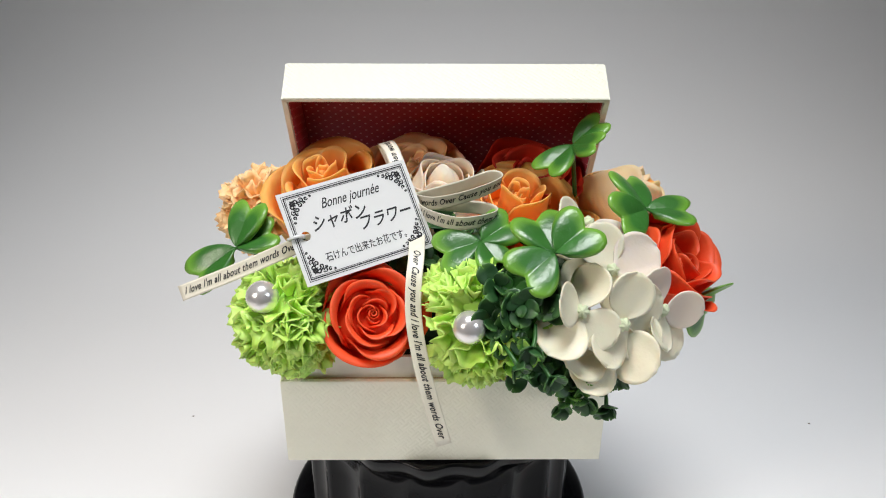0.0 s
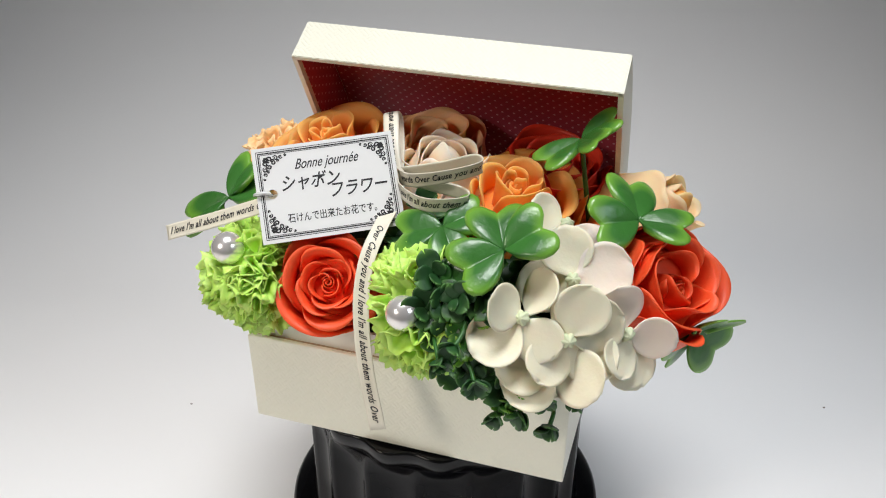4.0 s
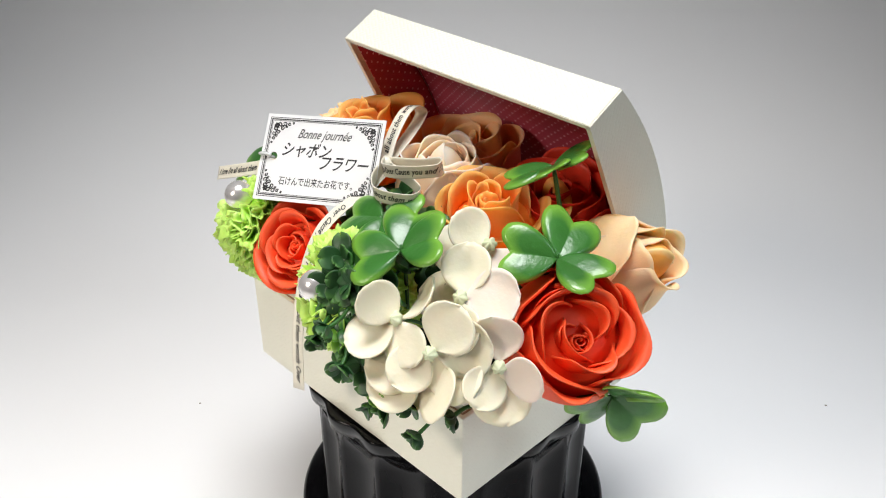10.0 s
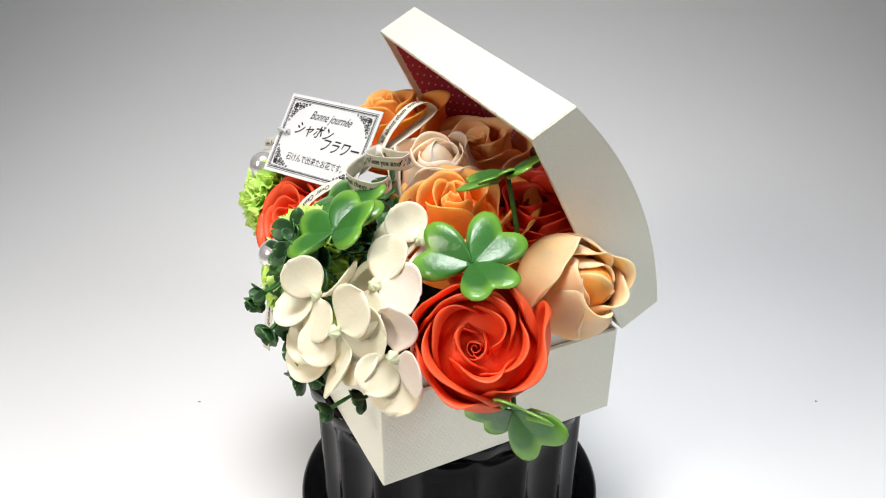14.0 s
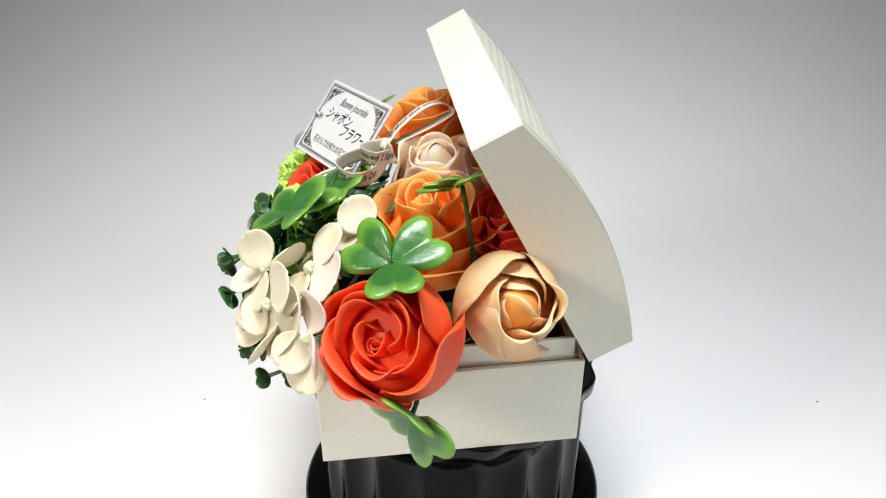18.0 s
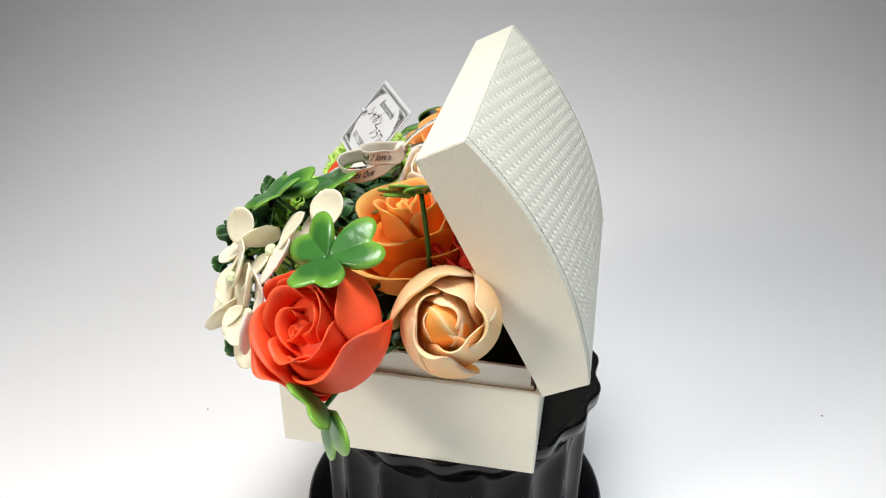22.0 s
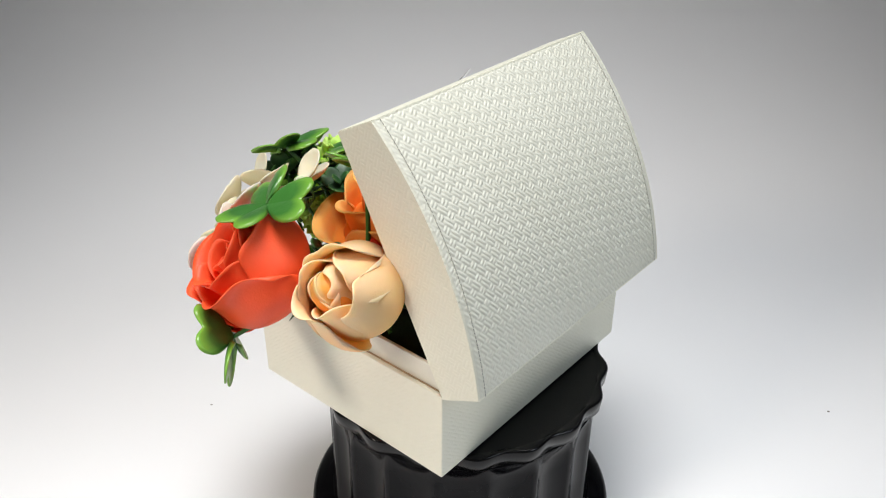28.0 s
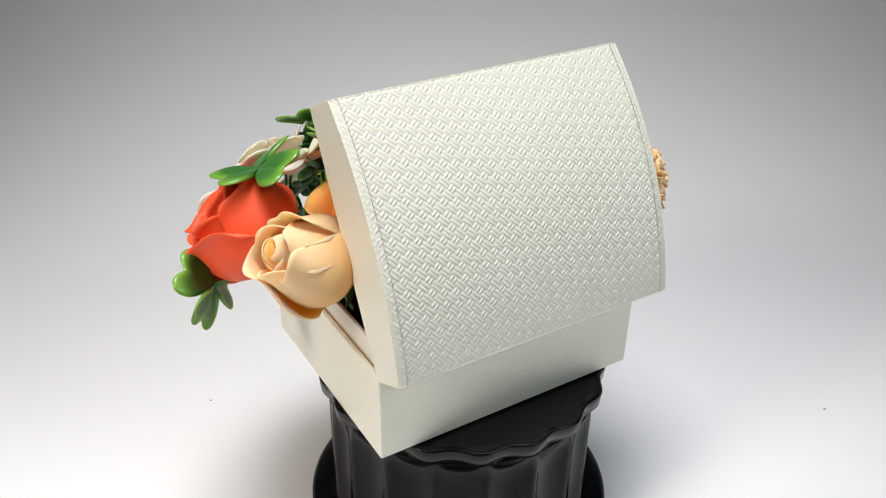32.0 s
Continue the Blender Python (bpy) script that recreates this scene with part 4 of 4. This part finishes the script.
def text_shape(words, size, shear=0.0, bold=0.0, gap=1.0):
    """Vertices and faces of flat lettering, its left end on the origin's baseline."""
    cu = bpy.data.curves.new("lettering", "FONT")
    cu.body, cu.size, cu.shear, cu.resolution_u, cu.offset, cu.space_character = words, size, shear, 3, bold, gap
    ob = new("lettering", cu)
    me = bpy.data.meshes.new_from_object(ob.evaluated_get(bpy.context.evaluated_depsgraph_get()))
    v = [tuple(q.co) for q in me.vertices]
    f = [tuple(q.vertices) for q in me.polygons]
    bpy.data.objects.remove(ob)
    bpy.data.curves.remove(cu)
    bpy.data.meshes.remove(me)
    return v, f


RIBBON_W = 0.0070


def ribbon_piece(name, parent, points, across, n, words="", start=0.0, size=0.0052, flip=1, both=False):
    """A satin strip along a curve; across gives the direction of its width at both ends. Lettering runs along it."""
    pts = spline([mm(*q) for q in points], n)
    a0, a1 = Vector(across[0]), Vector(across[1])
    rows, acc = [], [0.0]
    for i, q in enumerate(pts):
        d = (pts[min(i + 1, n)] - pts[max(i - 1, 0)]).normalized()
        w = a0.lerp(a1, i / n)
        w = (w - d * w.dot(d)).normalized()
        rows.append((q, d, w, d.cross(w)))
        if i:
            acc.append(acc[-1] + (q - pts[i - 1]).length)

    def fn(u, v):
        i = min(int(v * n + 0.5), n)
        q, d, w, k = rows[i]
        return tuple(q + w * (u * RIBBON_W / 2) + k * (0.00022 * (abs(u) > 0.9)))
    strip = part(name, sheet(fn, 8, n, 0.0003, 1.0), M_SATIN, parent)
    if words:
        v, f = text_shape(words, size, 0.6, 0.00008, 1.1)
        v = [(x * 0.86, y * 1.15, z) for x, y, z in v]
        total = acc[-1]
        out = []
        for x, y, z in v:
            s = start + x
            s = min(max(s, 0.0), total - 1e-5)
            i = max(j for j in range(n) if acc[j] <= s)
            t = (s - acc[i]) / max(acc[i + 1] - acc[i], 1e-9)
            q, d, w, k = rows[i]
            q2, d2, w2, k2 = rows[i + 1]
            out.append(q.lerp(q2, t) + w.lerp(w2, t) * ((y - size * 0.3) * flip) + k.lerp(k2, t) * (0.0003 * flip))
        keep = [fa for fa in f if max(v[j][0] for j in fa) + start < total]
        part("lettering", mesh_of(out, keep, None, False), M_INK, strip, "black italic lettering")
    return strip


def ribbon():
    ob = thing("ribbon_bow", Matrix.Identity(4), "ivory satin ribbon bow printed with small black lettering", "ribbon")
    long_line = "Over Cause you and I love I'm all about them words Over"
    ribbon_piece("tail", ob, ((-12, -36, 117), (-11, -48, 112), (-11, -62, 108.5), (-12, -72, 102), (-12.2, -79.5, 91), (-10.5, -86, 79), (-6, -94, 60), (1, -101, 35.5)), ((1, 0.1, 0.1), (1, 0.12, 0.1)), 60, long_line, 0.024, 0.0038, 1)
    ribbon_piece("tail", ob, ((-116, -61, 88.5), (-90, -60, 99.5), (-66, -56, 109), (-54, -49, 110)), ((-0.35, 0.48, 0.75), (-0.35, 0.48, 0.75)), 44, "I love I'm all about them words Over Cause you and", 0.002, 0.0038, 1)
    ribbon_piece("loop", ob, ((-14, -33, 121), (-18, -25, 129), (-23, -12, 136.5), (-26.5, -2, 136), (-26, 2, 131), (-21, -10, 126), (-15, -28, 121)), ((1, 0.3, 0.2), (1, 0.3, 0.2)), 50, "all about them words Over Cause you and", 0.004, 0.0038, -1)
    ribbon_piece("loop", ob, ((-13, -33, 121), (-4, -42, 124), (8, -45, 128), (20, -43, 131.5), (26.5, -38, 133), (22, -32, 132), (8, -30, 126), (-12, -31, 120.5)), ((0.1, -0.3, 1), (0.1, -0.3, 1)), 50, "words Over Cause you and I love I'm", 0.006, 0.0038, 1)
    ribbon_piece("loop", ob, ((-13, -34, 119.5), (-6, -46, 120), (6, -56, 121.5), (17, -56, 122.5), (24, -50, 122), (20, -42, 121), (6, -36, 119.5), (-12, -32, 119)), ((0.05, -0.2, 1), (0.05, -0.2, 1)), 50, "and I love I'm all about them words Over", 0.004, 0.0038, 1)
    part("knot", ball(0.0045, (1.0, 0.8, 0.9), 14), M_SATIN, ob, m=Matrix.Translation(mm(-13.5, -33, 120.5)))


ribbon()


def card():
    u = Vector((54.2, 27.1, 4.8)).normalized()
    v = Vector((-13.5, 24.0, 31.4))
    v = (v - u * v.dot(u)).normalized()
    n = u.cross(v)
    m = Matrix((u, v, n)).transposed().to_4x4()
    m.translation = mm(-36.8, -53.2, 120.9)
    W, H = 0.0604, 0.0418
    ob = thing("gift_card", m, "white card printed in black with ornate corners, hung on ribbon", "card")
    bm = bmesh.new()
    hole = Vector((-W / 2 + 0.0066, 0.0002))
    outer = [(-W / 2, -H / 2), (W / 2, -H / 2), (W / 2, H / 2), (-W / 2, H / 2)]
    inner = [(hole.x + 0.0021 * math.cos(a * math.pi / 12), hole.y + 0.0021 * math.sin(a * math.pi / 12)) for a in range(24)]
    edges = []
    for loop in (outer, inner):
        vs = [bm.verts.new((x, y, 0)) for x, y in loop]
        edges += [bm.edges.new((a, b)) for a, b in zip(vs, vs[1:] + vs[:1])]
    bmesh.ops.triangle_fill(bm, edges=edges, use_beauty=True)
    for fa in bm.faces:
        if fa.normal.z < 0:
            fa.normal_flip()
    r = bmesh.ops.extrude_face_region(bm, geom=bm.faces[:])
    bmesh.ops.translate(bm, verts=[e for e in r["geom"] if isinstance(e, bmesh.types.BMVert)], vec=(0, 0, -0.0005))
    bmesh.ops.recalc_face_normals(bm, faces=bm.faces[:])
    part("sheet", bm, M_CARD, ob)
    z = 0.00008

    def bars(name, rects):
        verts, faces = [], []
        for x0, x1, y0, y1 in rects:
            k = len(verts)
            verts += [(x0, y0, z), (x1, y0, z), (x1, y1, z), (x0, y1, z)]
            faces.append((k, k + 1, k + 2, k + 3))
        part(name, mesh_of(verts, faces, None, False), M_INK, ob)

    rects = []
    for inset, wd in ((0.0016, 0.00028), (0.0023, 0.00055), (0.0031, 0.00022)):
        x, y = W / 2 - inset, H / 2 - inset
        rects += [(-x, x, y - wd, y), (-x, x, -y, -y + wd), (-x, -x + wd, -y + wd, y - wd), (x - wd, x, -y + wd, y - wd)]
    bars("border", rects)

    def curl_strip(pts, wd):
        verts, faces = [], []
        for i, (x, y) in enumerate(pts):
            a, b = pts[max(i - 1, 0)], pts[min(i + 1, len(pts) - 1)]
            dx, dy = b[0] - a[0], b[1] - a[1]
            q = math.hypot(dx, dy) or 1
            s = wd * math.sin(math.pi * (0.15 + 0.8 * i / (len(pts) - 1)))
            verts += [(x - dy / q * s, y + dx / q * s, z), (x + dy / q * s, y - dx / q * s, z)]
        for i in range(len(pts) - 1):
            faces.append((2 * i, 2 * i + 1, 2 * i + 3, 2 * i + 2))
        return verts, faces

    for sx, sy in ((-1, 1), (1, 1), (1, -1), (-1, -1)):
        verts, faces = [], []

        def add(pts, wd):
            v2, f2 = curl_strip(pts, wd)
            k = len(verts)
            verts.extend(v2)
            faces.extend([tuple(j + k for j in fa) for fa in f2])

        for swap in (0, 1):
            for cx, cy, r0, a0, turn in ((3.4, 1.6, 1.35, 90, 500), (6.0, 1.3, 1.15, 200, 460), (8.3, 1.0, 0.85, 20, 420), (10.2, 0.6, 0.5, 200, 380), (4.9, 3.2, 1.05, 260, 430), (2.4, 4.6, 0.8, 60, 420), (7.1, 2.6, 0.6, 120, 400)):
                pts = []
                for k in range(15):
                    f = k / 14
                    a = radians(a0 + turn * f)
                    r = r0 * (1 - 0.8 * f)
                    x, y = cx + r * math.cos(a), cy + r * math.sin(a)
                    if swap:
                        x, y = y, x
                    pts.append((sx * (W / 2 - 0.0037 - x * 0.001), sy * (H / 2 - 0.0037 - y * 0.001)))
                add(pts, 0.00034)
        for k in range(6):
            a = k * math.pi / 3
            cx, cy = 1.9 + 1.15 * math.cos(a), 1.9 + 1.15 * math.sin(a)
            pts = [(sx * (W / 2 - 0.0037 - (1.9 + (cx - 1.9) * f) * 0.001), sy * (H / 2 - 0.0037 - (1.9 + (cy - 1.9) * f) * 0.001)) for f in (0.1, 0.5, 0.9, 1.3)]
            add(pts, 0.00062)
        part("corner_ornament", mesh_of(verts, faces, None, False), M_INK, ob, "printed black scroll ornament")

    def line(words, x, y, size, shear, bold, width=None):
        v2, f2 = text_shape(words, size, shear, bold)
        w2 = max(q[0] for q in v2) - min(q[0] for q in v2)
        x0 = min(q[0] for q in v2)
        k = (width / w2) if width else 1
        part("lettering", mesh_of([(x + (q[0] - x0) * k, y + q[1], z) for q in v2], f2, None, False), M_INK, ob)

    line("Bonne journ\u00e9e", -0.0128, 0.0098, 0.0064, 0.5, 0.00005, 0.0275)
    line("\u30b7\u30e3\u30dc\u30f3", -0.0192, 0.0012, 0.0078, 0.3, 0.00010, 0.0250)
    line("\u30d5\u30e9\u30ef\u30fc", 0.0012, -0.0042, 0.0078, 0.3, 0.00010, 0.0242)
    line("\u77f3\u3051\u3093\u3067\u51fa\u6765\u305f\u304a\u82b1\u3067\u3059\u3002", -0.0185, -0.0128, 0.0044, 0.0, 0.00004, 0.0378)
    part("tag_loop", tube([(hole.x - 0.0008, hole.y, 0.0008), (hole.x - 0.003, hole.y + 0.0006, 0.0014), (-W / 2 + 0.0006, 0.0009, 0.0012), (-W / 2 - 0.0006, 0.0010, -0.001), (hole.x, hole.y, -0.002)], (0.0009, 0.0007), 8, 16), M_CLEAR, ob, "clear plastic tag loop")


card()


def motions():
    lift = Matrix.Translation((0, 0, HT))
    turns = [(t, Matrix.Rotation(radians(a), 4, "Z")) for t, a in TURN]
    for ob, m in RIDERS:
        walk(ob, [(t, lift @ r @ m) for t, r in turns])
    walk(TOP, turns)


motions()
